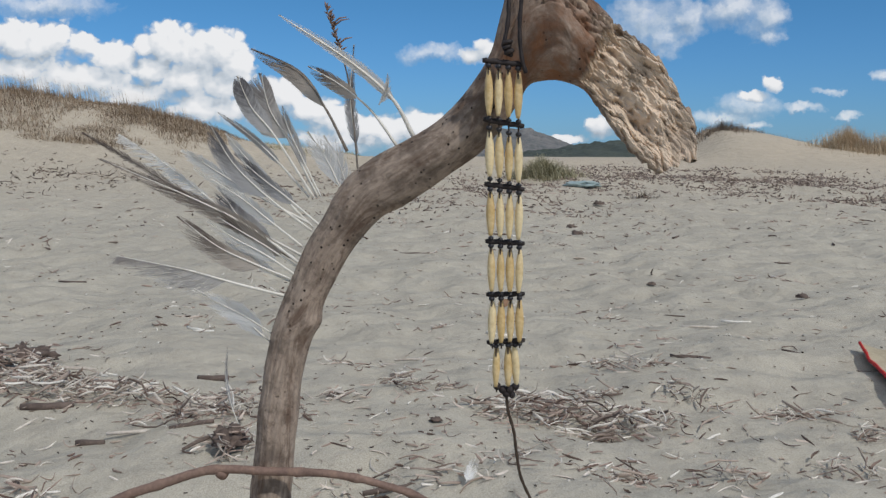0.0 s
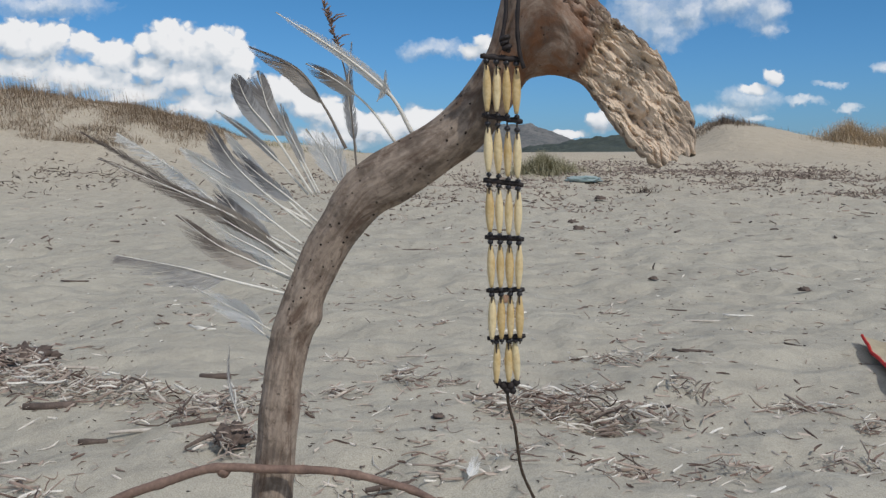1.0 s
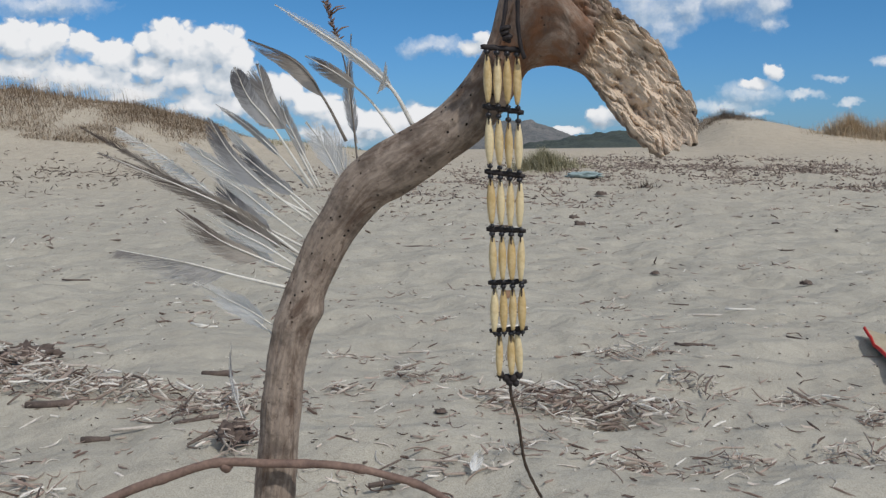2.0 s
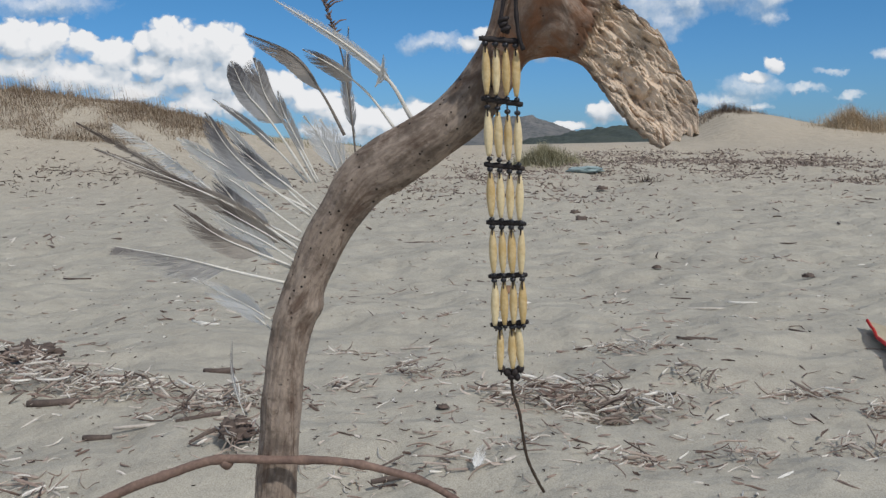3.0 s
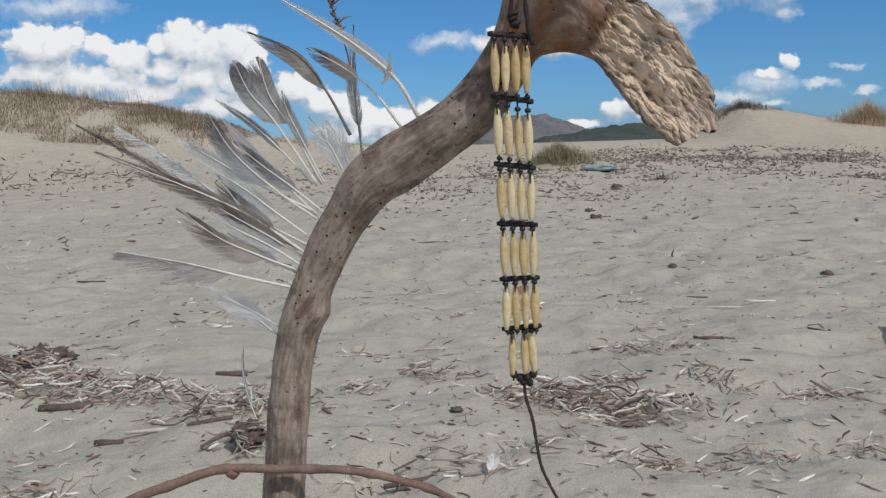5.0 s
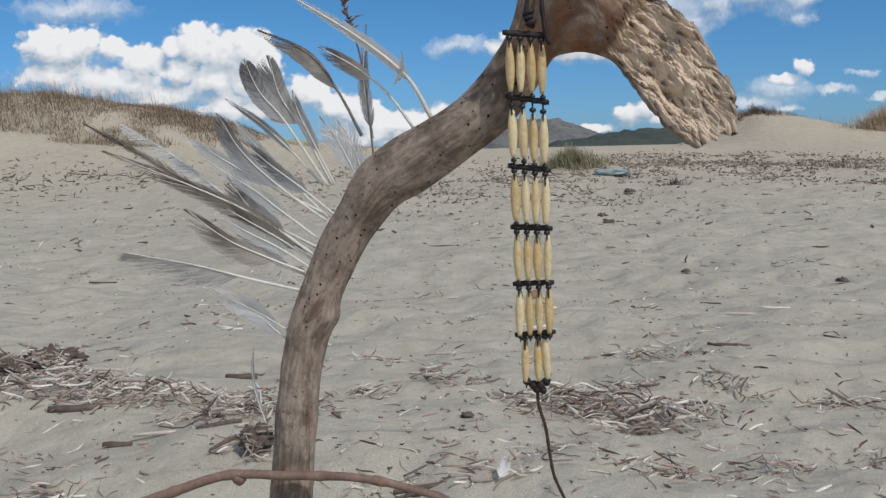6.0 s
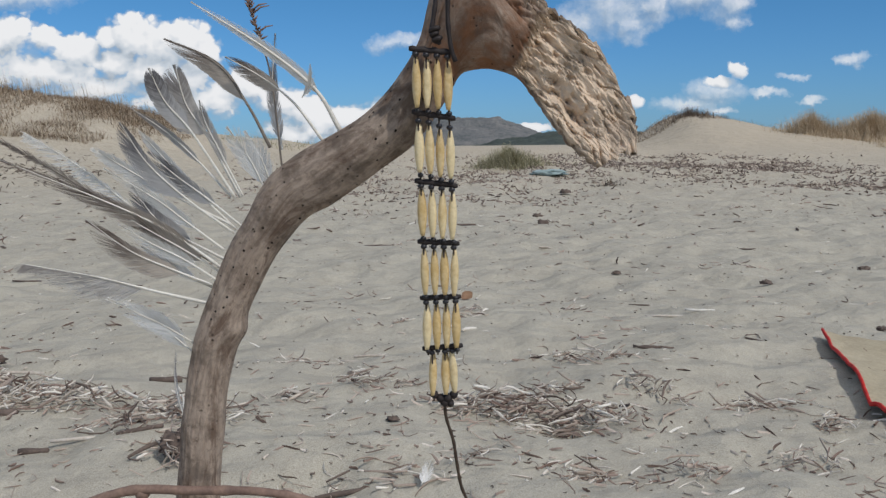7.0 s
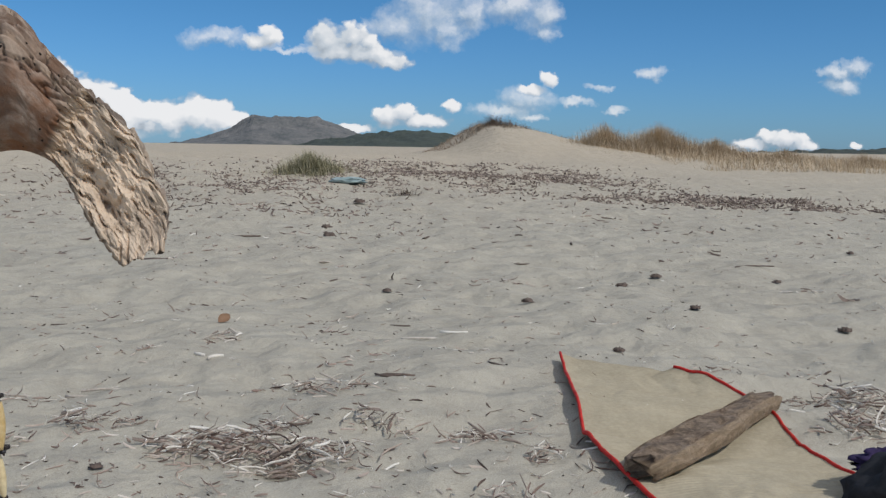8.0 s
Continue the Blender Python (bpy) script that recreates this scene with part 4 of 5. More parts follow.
feather(plume([(-0.126, 0.438), (-0.152, 0.457), (-0.177, 0.472), (-0.199, 0.488)], 0.844, 0.834), 0.007, 0.008, VANE_WHITE, start=0.2, fray=0.35, size=0.0012, lean=(26, 14), end_taper=0.6, label="short white feather among the grey ones", seed=37)
feather(plume([(-0.130, 0.431), (-0.153, 0.443), (-0.169, 0.459), (-0.186, 0.469)], 0.85, 0.846), 0.007, 0.007, VANE_WHITE, start=0.2, fray=0.4, size=0.0011, lean=(26, 14), end_taper=0.6, label="short white feather low in the fan", seed=42)
feather(plume([(-0.137, 0.419), (-0.179, 0.431), (-0.222, 0.445), (-0.276, 0.458)], 0.85, 0.83), 0.0018, 0.019, VANE_GREY, start=0.4, fray=0.4, size=0.0016, curl=0.6, lean=(40, 20), end_taper=0.9, label="white-quilled feather with drooping ragged vane", seed=17)
feather(plume([(-0.150, 0.385), (-0.172, 0.401), (-0.191, 0.413), (-0.214, 0.428)], 0.85, 0.84), 0.011, 0.012, VANE_WHITE, start=0.1, fray=0.35, size=0.0009, lean=(24, 14), end_taper=0.7, label="soft white feather blown flat", seed=18)
feather(plume([(-0.152, 0.374), (-0.171, 0.391), (-0.186, 0.404), (-0.206, 0.416)], 0.86, 0.87), 0.011, 0.010, VANE_WHITE, start=0.1, fray=0.35, size=0.0009, lean=(24, 14), end_taper=0.7, label="soft white feather blown flat", seed=19)


def seed_stalk():
    """A dry dark seed spike stuck up behind the feathers."""
    foot = Vector((-0.070, 0.858, 0.515))
    ob = root("seed_stalk", foot, "dry dark seed stalk stuck in the branch", "plant")
    pts = glide([(-0.070, 0.858, 0.515), (-0.078, 0.862, 0.60), (-0.088, 0.864, 0.64), (-0.099, 0.866, 0.672)], 40)
    part("stem", mesh_of("stem", *sweep(pts, [0.0009 * (1 - 0.5 * i / 40) for i in range(41)], 6, origin=foot), QUILL_DARK), ob)
    rng = random.Random(8)
    chunks = []
    for i in range(22, 41):
        for k in range(3):
            p = Vector(pts[i]) - foot
            d = Vector((rng.uniform(-1, 1), rng.uniform(-1, 1), rng.uniform(0.2, 1.4))).normalized()
            l = rng.uniform(0.003, 0.007)
            chunks.append(sweep([p, p + d * l * 0.5, p + d * l], [0.0005, 0.0009, 0.0002], 5, seed=k))
    for l in ((0.30, 0.010), (0.62, 0.012), (0.72, 0.011)):
        p = Vector(pts[int(22 + 18 * l[0])]) - foot
        chunks.append(sweep([p, p + Vector((l[1] * 0.6, 0, l[1] * 0.5)), p + Vector((l[1] * 1.2, 0, l[1] * 0.6))], [0.0007, 0.0008, 0.0003], 6))
    part("seed_head", mesh_of("seed_head", *join(chunks), TWIG), ob, "dark bristly seeds")


seed_stalk()


# ---- arched twig across the foot of the branch ----
def arched_twig():
    pts = glide([(-0.60, 0.80, -0.03), (-0.52, 0.81, 0.09), (-0.40, 0.82, 0.185), (-0.291, 0.83, 0.238), (-0.245, 0.832, 0.255), (-0.199, 0.833, 0.2685),
                 (-0.151, 0.833, 0.2675), (-0.098, 0.834, 0.2655), (-0.053, 0.836, 0.256), (-0.005, 0.84, 0.236), (0.06, 0.85, 0.18), (0.12, 0.86, 0.09), (0.15, 0.87, -0.03)], 120)
    radii = []
    for i in range(121):
        f = i / 120
        node_bump = sum(0.0011 * math.exp(-((f - c) / 0.006) ** 2) for c in (0.2, 0.33, 0.42, 0.545, 0.63, 0.72, 0.82))
        radii.append(0.0049 - 0.0022 * f + node_bump)
    ob = thing("arched_twig", mesh_of("arched_twig", *sweep(pts, radii, 12, wobble=0.05, seed=3), TWIG), "reddish-brown bent twig arching over the sand in front of driftwood", "twig")
    v, f = lathe([(0.005 * -math.cos(math.pi * k / 8), 0.0003 + 0.0055 * math.sin(math.pi * k / 8)) for k in range(9)], 10)
    part("knob", mesh_of("knob", [Vector(q) * (1 + 0.25 * noise.noise(Vector(q) * 300)) * 1.15 + Vector((-0.19, 0.835, 0.2655)) for q in v], f, TWIG), ob, "dark knob on the twig")


arched_twig()


# ---- beach mat, plank and bag ----
STRAW = plain_material("straw", (0.35, 0.298, 0.206), (0.47, 0.405, 0.29), 14.0, 0.7, 0.2, 0.001)
RED = plain_material("red_binding", (0.42, 0.012, 0.01), (0.68, 0.04, 0.03), 60.0, 0.75, 0.4, 0.001)
BLACK_CLOTH = plain_material("black_cloth", (0.008, 0.008, 0.01), (0.03, 0.03, 0.034), 25.0, 0.8, 0.5, 0.003)
PURPLE_CLOTH = plain_material("purple_cloth", (0.015, 0.01, 0.04), (0.05, 0.03, 0.1), 25.0, 0.85, 0.5, 0.003)
TEAL = plain_material("teal_plastic", (0.22, 0.31, 0.31), (0.42, 0.5, 0.49), 12.0, 0.45, 0.4, 0.004)


def mat_edges(f):
    """Left and right edge of the mat at f = 0 (far end) to 1 (towards the shore)."""
    left = [(1.127, 2.57, 0.018), (1.09, 2.42, 0.022), (1.047, 2.26, 0.024), (1.0, 2.08, 0.020), (0.958, 1.93, 0.016), (0.945, 1.80, 0.014), (0.948, 1.66, 0.010), (0.956, 1.50, 0.010), (0.97, 1.15, 0.010)]
    right = [(1.372, 2.36, 0.012), (1.42, 2.27, 0.016), (1.448, 2.15, 0.016), (1.440, 2.03, 0.014), (1.418, 1.90, 0.012), (1.40, 1.77, 0.012), (1.385, 1.65, 0.012), (1.38, 1.45, 0.010), (1.39, 1.10, 0.010)]
    return left, right


def mat_point(left, right, f, g):
    n = len(left) - 1
    i = min(int(f * n), n - 1)
    u = f * n - i
    u = u * u * (3 - 2 * u) * 0.3 + u * 0.7
    a = Vector(left[i]).lerp(Vector(left[i + 1]), u)
    b = Vector(right[i]).lerp(Vector(right[i + 1]), u)
    p = a.lerp(b, g)
    gz = max(ground_z(p.x, p.y), ground_z(p.x + 0.05, p.y), ground_z(p.x - 0.05, p.y), ground_z(p.x, p.y + 0.05), ground_z(p.x, p.y - 0.05))
    lift = 0.6 * a.z * max(0.0, 1 - g / 0.22) ** 1.5 + b.z * max(0.0, (g - 0.85) / 0.15) ** 2 * 0.6 + 0.008
    return Vector((p.x, p.y, gz + lift))


def build_mat():
    left, right = mat_edges(0)
    nu, nv = 300, 40
    verts, faces = [], []
    for layer in (0, -0.003):
        for i in range(nu + 1):
            for j in range(nv + 1):
                p = mat_point(left, right, i / nu, j / nv)
                rib = 0.0008 * math.sin(i * math.pi) if layer == 0 else 0
                verts.append((p.x, p.y, p.z + layer + (0.0011 * (i % 2) if layer == 0 else 0) + rib))
    m = (nu + 1) * (nv + 1)
    for i in range(nu):
        for j in range(nv):
            q = i * (nv + 1) + j
            faces.append((q, q + nv + 1, q + nv + 2, q + 1))
            faces.append((m + q, m + q + 1, m + q + nv + 2, m + q + nv + 1))
    me = mesh_of("beach_mat", verts, faces, STRAW, smooth=False)
    ob = thing("beach_mat", me, "woven straw beach mat with red cloth binding on sand", "beach mat")
    for name, g in (("binding", 0.0), ("binding", 1.0)):
        pts = [mat_point(left, right, i / 90, g) + Vector((0, 0, 0.001)) for i in range(91)]
        part(name, mesh_of(name, *sweep(pts, [0.005] * 91, 10, 0.75, 0.08, 5), RED), ob, "red cloth edge binding")


build_mat()


def build_plank():
    a, b = Vector((0.968, 1.655, 0)), Vector((1.455, 2.045, 0))
    t = (b - a).normalized()
    s = Vector((t.y, -t.x, 0))
    n, sides = 90, 40
    verts, faces, bare, uvs = [], [], [], []
    for i in range(n + 1):
        f = i / n
        c = a.lerp(b, f)
        w = 0.053 * (0.72 + 0.28 * math.sin(math.pi * min(1, f * 1.4))) * (1 + 0.1 * noise.noise((f * 5, 1, 0)))
        h = 0.018 * (1 + 0.15 * noise.noise((f * 6, 4, 0)))
        if i in (0, n):
            w, h = w * 0.8, h * 0.75
        for k in range(sides):
            an = 2 * math.pi * k / sides
            ca, sa = math.cos(an), math.sin(an)
            cx = math.copysign(abs(ca) ** 0.48, ca) * w
            cz = math.copysign(abs(sa) ** 0.5, sa) * h
            d = 0.009 * noise.noise((cx * 50, cz * 50, f * 5)) + 0.0045 * noise.noise((cx * 160, cz * 160, f * 14)) - 0.006 * max(0.0, 0.1 - abs(noise.noise((cx * 45 + 7, cz * 45, f * 3)))) / 0.1
            end = max(0.0, 0.12 - min(f, 1 - f)) / 0.12
            p = c + s * (cx + d) + Vector((0, 0, 0.034 + cz + d)) + t * (end * 0.07 * noise.noise((cx * 40, cz * 40, 3)))
            verts.append(p)
            # sunward side marked paler: sunlight put into the wood's colour
            bare.append(1.0 if ca > 0.35 else 0.0)
            uvs.append((k / sides * 0.24, f * 0.7))
    for i in range(n):
        for k in range(sides):
            k2 = (k + 1) % sides
            faces.append((i * sides + k, (i + 1) * sides + k, (i + 1) * sides + k2, i * sides + k2))
    faces += [tuple(range(sides)), tuple(reversed(range(n * sides, (n + 1) * sides)))]
    me = mesh_of("driftwood_plank", verts, faces, PLANK_WOOD)
    me.attributes.new("bare", "FLOAT", "POINT").data.foreach_set("value", [v * 0.32 for v in bare])
    layer = me.uv_layers.new(name="UVMap")
    idx = np.zeros(len(me.loops), int)
    me.loops.foreach_get("vertex_index", idx)
    layer.data.foreach_set("uv", np.array(uvs)[idx].ravel())
    thing("driftwood_plank", me, "cracked brown driftwood plank weighing down the straw mat", "plank")


build_plank()


def lump(center, size, seed, rough=0.25, freq=9.0, n=28, flat=0.0):
    """A soft, creased heap."""
    verts, faces = [], []
    c = Vector(center)
    for i in range(n + 1):
        th = math.pi * i / n
        for k in range(2 * n):
            ph = math.pi * k / n
            d = Vector((math.sin(th) * math.cos(ph), math.sin(th) * math.sin(ph), math.cos(th)))
            r = 1 + rough * noise.fractal(d * freq * 0.3 + Vector((seed, 0, 0)), 0.9, 2.0, 4)
            p = Vector((d.x * size[0], d.y * size[1], d.z * size[2])) * r
            if p.z < -flat * size[2]:
                p.z = -flat * size[2]
            verts.append(c + p)
    for i in range(n):
        for k in range(2 * n):
            k2 = (k + 1) % (2 * n)
            faces.append((i * 2 * n + k, (i + 1) * 2 * n + k, (i + 1) * 2 * n + k2, i * 2 * n + k2))
    return verts, faces


def build_bag():
    gz = ground_z(1.44, 1.45) + 0.01
    ob = thing("bag", mesh_of("bag", *lump((1.44, 1.44, gz + 0.045), (0.17, 0.12, 0.085), 2.0, 0.2, 7, flat=0.6), BLACK_CLOTH), "soft black cloth bag at the edge of the mat", "bag")
    part("cloth", mesh_of("cloth", *lump((1.41, 1.53, gz + 0.075), (0.085, 0.05, 0.03), 6.0, 0.45, 10), PURPLE_CLOTH), ob, "crumpled dark purple cloth")


build_bag()


# ---- litter on the sand ----
def reed(rng, length, thick, bend=0.25, sides=4, end=0.5, flat=0.5):
    """One dry reed or seagrass scrap lying along x, about its middle."""
    n = 4
    k1, k2 = rng.uniform(-1, 1) * bend, rng.uniform(-1, 1) * bend * 0.5
    pts = []
    for i in range(n + 1):
        f = i / n - 0.5
        pts.append(Vector((f * length, length * (k1 * (f * f * 2) + k2 * f * f * f * 4), length * 0.18 * abs(k2) * (0.25 - f * f))))
    r = [thick * (end if i in (0, n) else rng.uniform(0.8, 1.1)) for i in range(n + 1)]
    return sweep(pts, r, sides, flat)


def lay(chunk, x, y, z, yaw, pitch=0.0, roll=0.0):
    m = pose(x, y, z, math.degrees(roll), math.degrees(pitch), math.degrees(yaw))
    return [m @ Vector(v) for v in chunk[0]], chunk[1]


def reed_meshes(tag, mat, seed, lengths, thick):
    rng = random.Random(seed)
    out = []
    for i in range(14):
        l = rng.uniform(*lengths)
        out.append((l, mesh_of(tag, *reed(rng, l, rng.uniform(*thick) * 0.95, 0.6, 6, 0.7, rng.uniform(0.18, 0.45)), mat)))
    return out


LONG_PALE = reed_meshes("reed_piece", REED_PALE, 1, (0.03, 0.09), (0.0016, 0.0042))
LONG_BROWN = reed_meshes("reed_piece", REED_BROWN, 2, (0.03, 0.10), (0.0016, 0.0045))


def clump(x, y, rx, ry, fine, large, seed, turn=0.0, size=1.0, label="tangled heap of dry reed and seagrass scraps on sand", tall=0.03, pale=0.68):
    """A drift of washed-up reed scraps: fine bits in one mesh, larger pieces lying on it one by one."""
    rng = random.Random(seed)
    ct, st = math.cos(turn), math.sin(turn)
    def spot(spread):
        while True:
            a, b = rng.gauss(0, 0.45), rng.gauss(0, 0.45)
            if a * a + b * b < 1.7:
                a, b = a * rx * spread, b * ry * spread
                return x + a * ct - b * st, y + a * st + b * ct, math.exp(-((a / rx) ** 2 + (b / ry) ** 2) * 1.6)
    z0 = ground_z(x, y)
    chunks = []
    for i in range(int(fine * 0.38)):
        px, py, dens = spot(1.15)
        l = rng.uniform(0.014, 0.055) * size
        lift = rng.random() * tall * dens * 0.8
        chunks.append(lay(reed(rng, l, rng.uniform(0.0011, 0.0030) * size, 0.7, 4, 0.6, 0.4), px - x, py - y, ground_z(px, py) - z0 + lift + 0.0015,
                          turn + rng.gauss(0, 1.0), rng.gauss(0, 0.3), rng.uniform(-1, 1)))
    ob = thing("reed_litter", mesh_of("reed_litter", *join(chunks), LITTER, smooth=False), label, "reed litter", "drifts of reed litter")
    ob.location = (x, y, z0)
    for i in range(int(large * 2.3)):
        px, py, dens = spot(0.95)
        l, me = rng.choice(LONG_PALE if rng.random() < pale else LONG_BROWN)
        o = part("reed_piece", me, ob)
        sc = size * rng.uniform(0.55, 1.05)
        lift = tall * dens * rng.uniform(0.2, 1.1) + 0.003
        o.matrix_basis = pose(px - x, py - y, ground_z(px, py) - z0 + lift, rng.uniform(-40, 40), rng.gauss(0, 18), math.degrees(turn) + rng.gauss(0, 55)) @ Matrix.Diagonal((sc, sc, sc, 1))
    return ob


# drift line near the branch
clump(-1.08, 2.30, 0.26, 0.10, 420, 26, 11, -0.5, 1.05, tall=0.07, pale=0.35)
clump(-0.92, 2.10, 0.24, 0.10, 380, 28, 12, -0.1, 1.0, tall=0.05)
clump(-0.72, 2.07, 0.20, 0.08, 300, 18, 13, -0.1, 1.0, tall=0.05)
clump(-0.54, 1.88, 0.10, 0.07, 120, 9, 14, 0.4, 0.9, tall=0.03, pale=0.3)
clump(-0.43, 1.95, 0.14, 0.10, 260, 18, 15, -0.2, 1.0, tall=0.06)
clump(-0.385, 1.69, 0.07, 0.06, 120, 7, 16, 0.5, 0.9, tall=0.06, pale=0.3)
clump(-0.68, 1.52, 0.14, 0.05, 90, 7, 17, -0.3, 1.0, tall=0.03, pale=0.4)
clump(-0.085, 2.18, 0.10, 0.06, 150, 10, 18, -0.1, 0.85, tall=0.04)
clump(-0.25, 2.09, 0.06, 0.04, 50, 4, 19, 0.2, 0.9, tall=0.02, pale=0.4)
clump(0.20, 1.98, 0.16, 0.09, 380, 26, 20, -0.1, 1.0, tall=0.055)
clump(0.34, 1.90, 0.18, 0.08, 330, 26, 21, -0.25, 1.0, tall=0.045)
clump(0.30, 2.08, 0.12, 0.05, 110, 9, 22, 0.4, 0.95, tall=0.03, pale=0.75)
clump(0.46, 2.35, 0.10, 0.06, 110, 8, 23, -0.1, 0.8, tall=0.035)
clump(0.39, 2.44, 0.05, 0.05, 50, 4, 24, 1.0, 0.8, tall=0.03)
clump(0.53, 2.06, 0.05, 0.07, 90, 5, 25, 1.3, 0.8, tall=0.04, pale=0.6)
clump(0.75, 2.0, 0.10, 0.06, 120, 7, 26, -0.4, 0.8, tall=0.04, pale=0.6)
clump(0.48, 1.57, 0.08, 0.05, 110, 3, 27, 0.1, 0.85, tall=0.035)
clump(0.30, 1.555, 0.08, 0.05, 90, 3, 28, -0.1, 0.85, tall=0.035)
clump(0.69, 1.64, 0.06, 0.08, 90, 3, 29, 1.1, 0.85, tall=0.04)
clump(0.84, 1.83, 0.05, 0.03, 60, 4, 30, 0.5, 0.8, tall=0.03)
clump(1.75, 2.10, 0.16, 0.12, 320, 11, 31, -0.5, 1.0, tall=0.06)
clump(1.62, 1.92, 0.10, 0.10, 200, 14, 32, -0.6, 1.0, tall=0.05)
clump(-0.24, 2.42, 0.08, 0.05, 40, 3, 33, 0.1, 0.85, tall=0.015)
clump(0.1, 1.62, 0.2, 0.08, 110, 9, 34, 0.3, 0.85, tall=0.015)
clump(-0.1, 1.58, 0.2, 0.08, 90, 6, 35, 0.3, 0.85, tall=0.015, pale=0.2)
clump(1.45, 4.05, 0.25, 0.10, 40, 2, 36, 0.0, 1.2, tall=0.02, pale=0.1, label="small dark wisp of washed-up seagrass")
clump(0.20, 3.05, 0.06, 0.05, 40, 2, 37, 0.0, 1.1, tall=0.03, pale=0.8)


def scatter(name, label, category, count, place, lengths, thick, mat, seed, tilt=0.1, sides=3):
    rng = random.Random(seed)
    chunks = []
    made = 0
    while made < count:
        x, y, s = place(rng)
        if x is None:
            continue
        made += 1
        chunks.append(lay(reed(rng, rng.uniform(*lengths) * s, rng.uniform(*thick) * s, 0.8, sides), x, y, ground_z(x, y) + 0.002, rng.uniform(0, 6.3), rng.gauss(0, tilt), rng.uniform(-1, 1)))
    thing(name, mesh_of(name, *join(chunks), mat, smooth=False), label, category, kind="stuff")


def anywhere(rng):
    d = rng.random() ** 1.4 * 8.5 + 1.2
    a = rng.uniform(-0.62, 0.85)
    x, y = d * math.sin(a), d * math.cos(a)
    if noise.noise((x * 1.1, y * 1.1, 9)) + 0.35 * noise.noise((x * 3.5, y * 3.5, 2)) < rng.uniform(-0.55, 0.35):
        return None, None, None
    return x, y, 0.8 + 0.1 * d


def bits_place(rng):
    d = rng.random() ** 1.2 * 6 + 1.2
    a = rng.uniform(-0.62, 0.85)
    return d * math.sin(a), d * math.cos(a), 0.8 + 0.12 * d


def band(x0, y0, x1, y1, wide, s=1.5):
    def f(rng):
        t = rng.random()
        x, y = x0 + (x1 - x0) * t + rng.gauss(0, wide * 0.5), y0 + (y1 - y0) * t + rng.gauss(0, wide)
        if noise.noise((x * 2.2, y * 1.2, 4)) < rng.uniform(-0.5, 0.3):
            return None, None, None
        return x, y, s
    return f


scatter("scattered_twigs", "scattered small twigs and reed scraps on the sand", "litter", 700, anywhere, (0.012, 0.042), (0.0012, 0.0028), LITTER, 41)
def near_shore(rng):
    x, y = rng.uniform(-1.2, 1.9), 1.35 + abs(rng.gauss(0, 0.75))
    if noise.noise((x * 2.3, y * 2.3, 6)) < rng.uniform(-0.5, 0.25):
        return None, None, None
    return x, y, 1.0


scatter("reed_crumbs", "loose reed scraps strewn between the drifts", "litter", 900, near_shore, (0.012, 0.05), (0.0009, 0.0024), LITTER, 49, 0.2, 4)
scatter("sand_specks", "tiny dark plant crumbs strewn over the sand", "litter", 2000, bits_place, (0.003, 0.011), (0.0008, 0.0020), FAR_LITTER, 42)
scatter("pale_crumbs", "tiny pale shell and reed crumbs on the sand", "litter", 500, bits_place, (0.006, 0.02), (0.001, 0.0026), island_material("pale_crumb", [(0.0, (0.5, 0.45, 0.38)), (1.0, (0.75, 0.72, 0.66))]), 43)
scatter("seagrass_band", "dark band of dead seagrass below the dune", "seagrass", 4200, band(1.4, 11.0, 4.2, 10.0, 1.0), (0.015, 0.055), (0.003, 0.0075), MID_LITTER, 44, 0.5)
scatter("seagrass_band", "dark band of dead seagrass across the beach", "seagrass", 1500, band(-1.2, 10.0, 0.9, 8.4, 1.2), (0.015, 0.055), (0.003, 0.0075), MID_LITTER, 45, 0.5)
scatter("seagrass_band", "dark scraps of seagrass at the foot of the dune", "seagrass", 520, band(-6.2, 9.8, -3.3, 9.8, 0.7), (0.03, 0.08), (0.0025, 0.0055), FAR_LITTER, 46, 0.45)
scatter("seagrass_band", "thin dark drift of seagrass on pale sand", "seagrass", 1500, band(3.3, 8.1, 5.9, 7.7, 0.24), (0.015, 0.055), (0.003, 0.0075), MID_LITTER, 47, 0.5)
scatter("seagrass_band", "sparse dark seagrass scraps on the upper beach", "seagrass", 520, band(-5.0, 7.6, 7.0, 7.4, 1.6), (0.015, 0.06), (0.003, 0.007), MID_LITTER, 48, 0.2)


def wisps(seed, count):
    """Small knots of scraps caught in the hollows of the open sand."""
    rng = random.Random(seed)
    spots = []
    while len(spots) < count:
        d, a = rng.uniform(2.4, 7.5), rng.uniform(-0.5, 0.85)
        spots.append((d * math.sin(a), d * math.cos(a), rng.uniform(0.02, 0.06) * (0.6 + 0.2 * d), 0.6 + 0.16 * d))
    def f(r):
        x, y, w, s = r.choice(spots)
        return x + r.gauss(0, w), y + r.gauss(0, w * 0.8), s
    return f


scatter("twig_wisps", "small knots of brown twig scraps in the sand's hollows", "litter", 420, wisps(7, 75), (0.012, 0.05), (0.0014, 0.0034), LITTER, 90, 0.35, 4)


def single(name, x, y, length, thick, yaw, mat, label, category, seed, bend=0.2, size=(1, 1, 1), pitch=0.0):
    rng = random.Random(seed)
    ob = thing(name, mesh_of(name, *reed(rng, length, thick, bend, 8, 0.9, 0.8), mat), label, category)
    ob.matrix_basis = pose(x, y, ground_z(x, y) + thick * 0.5, 0, pitch, yaw) @ Matrix.Diagonal((*size, 1))
    return ob


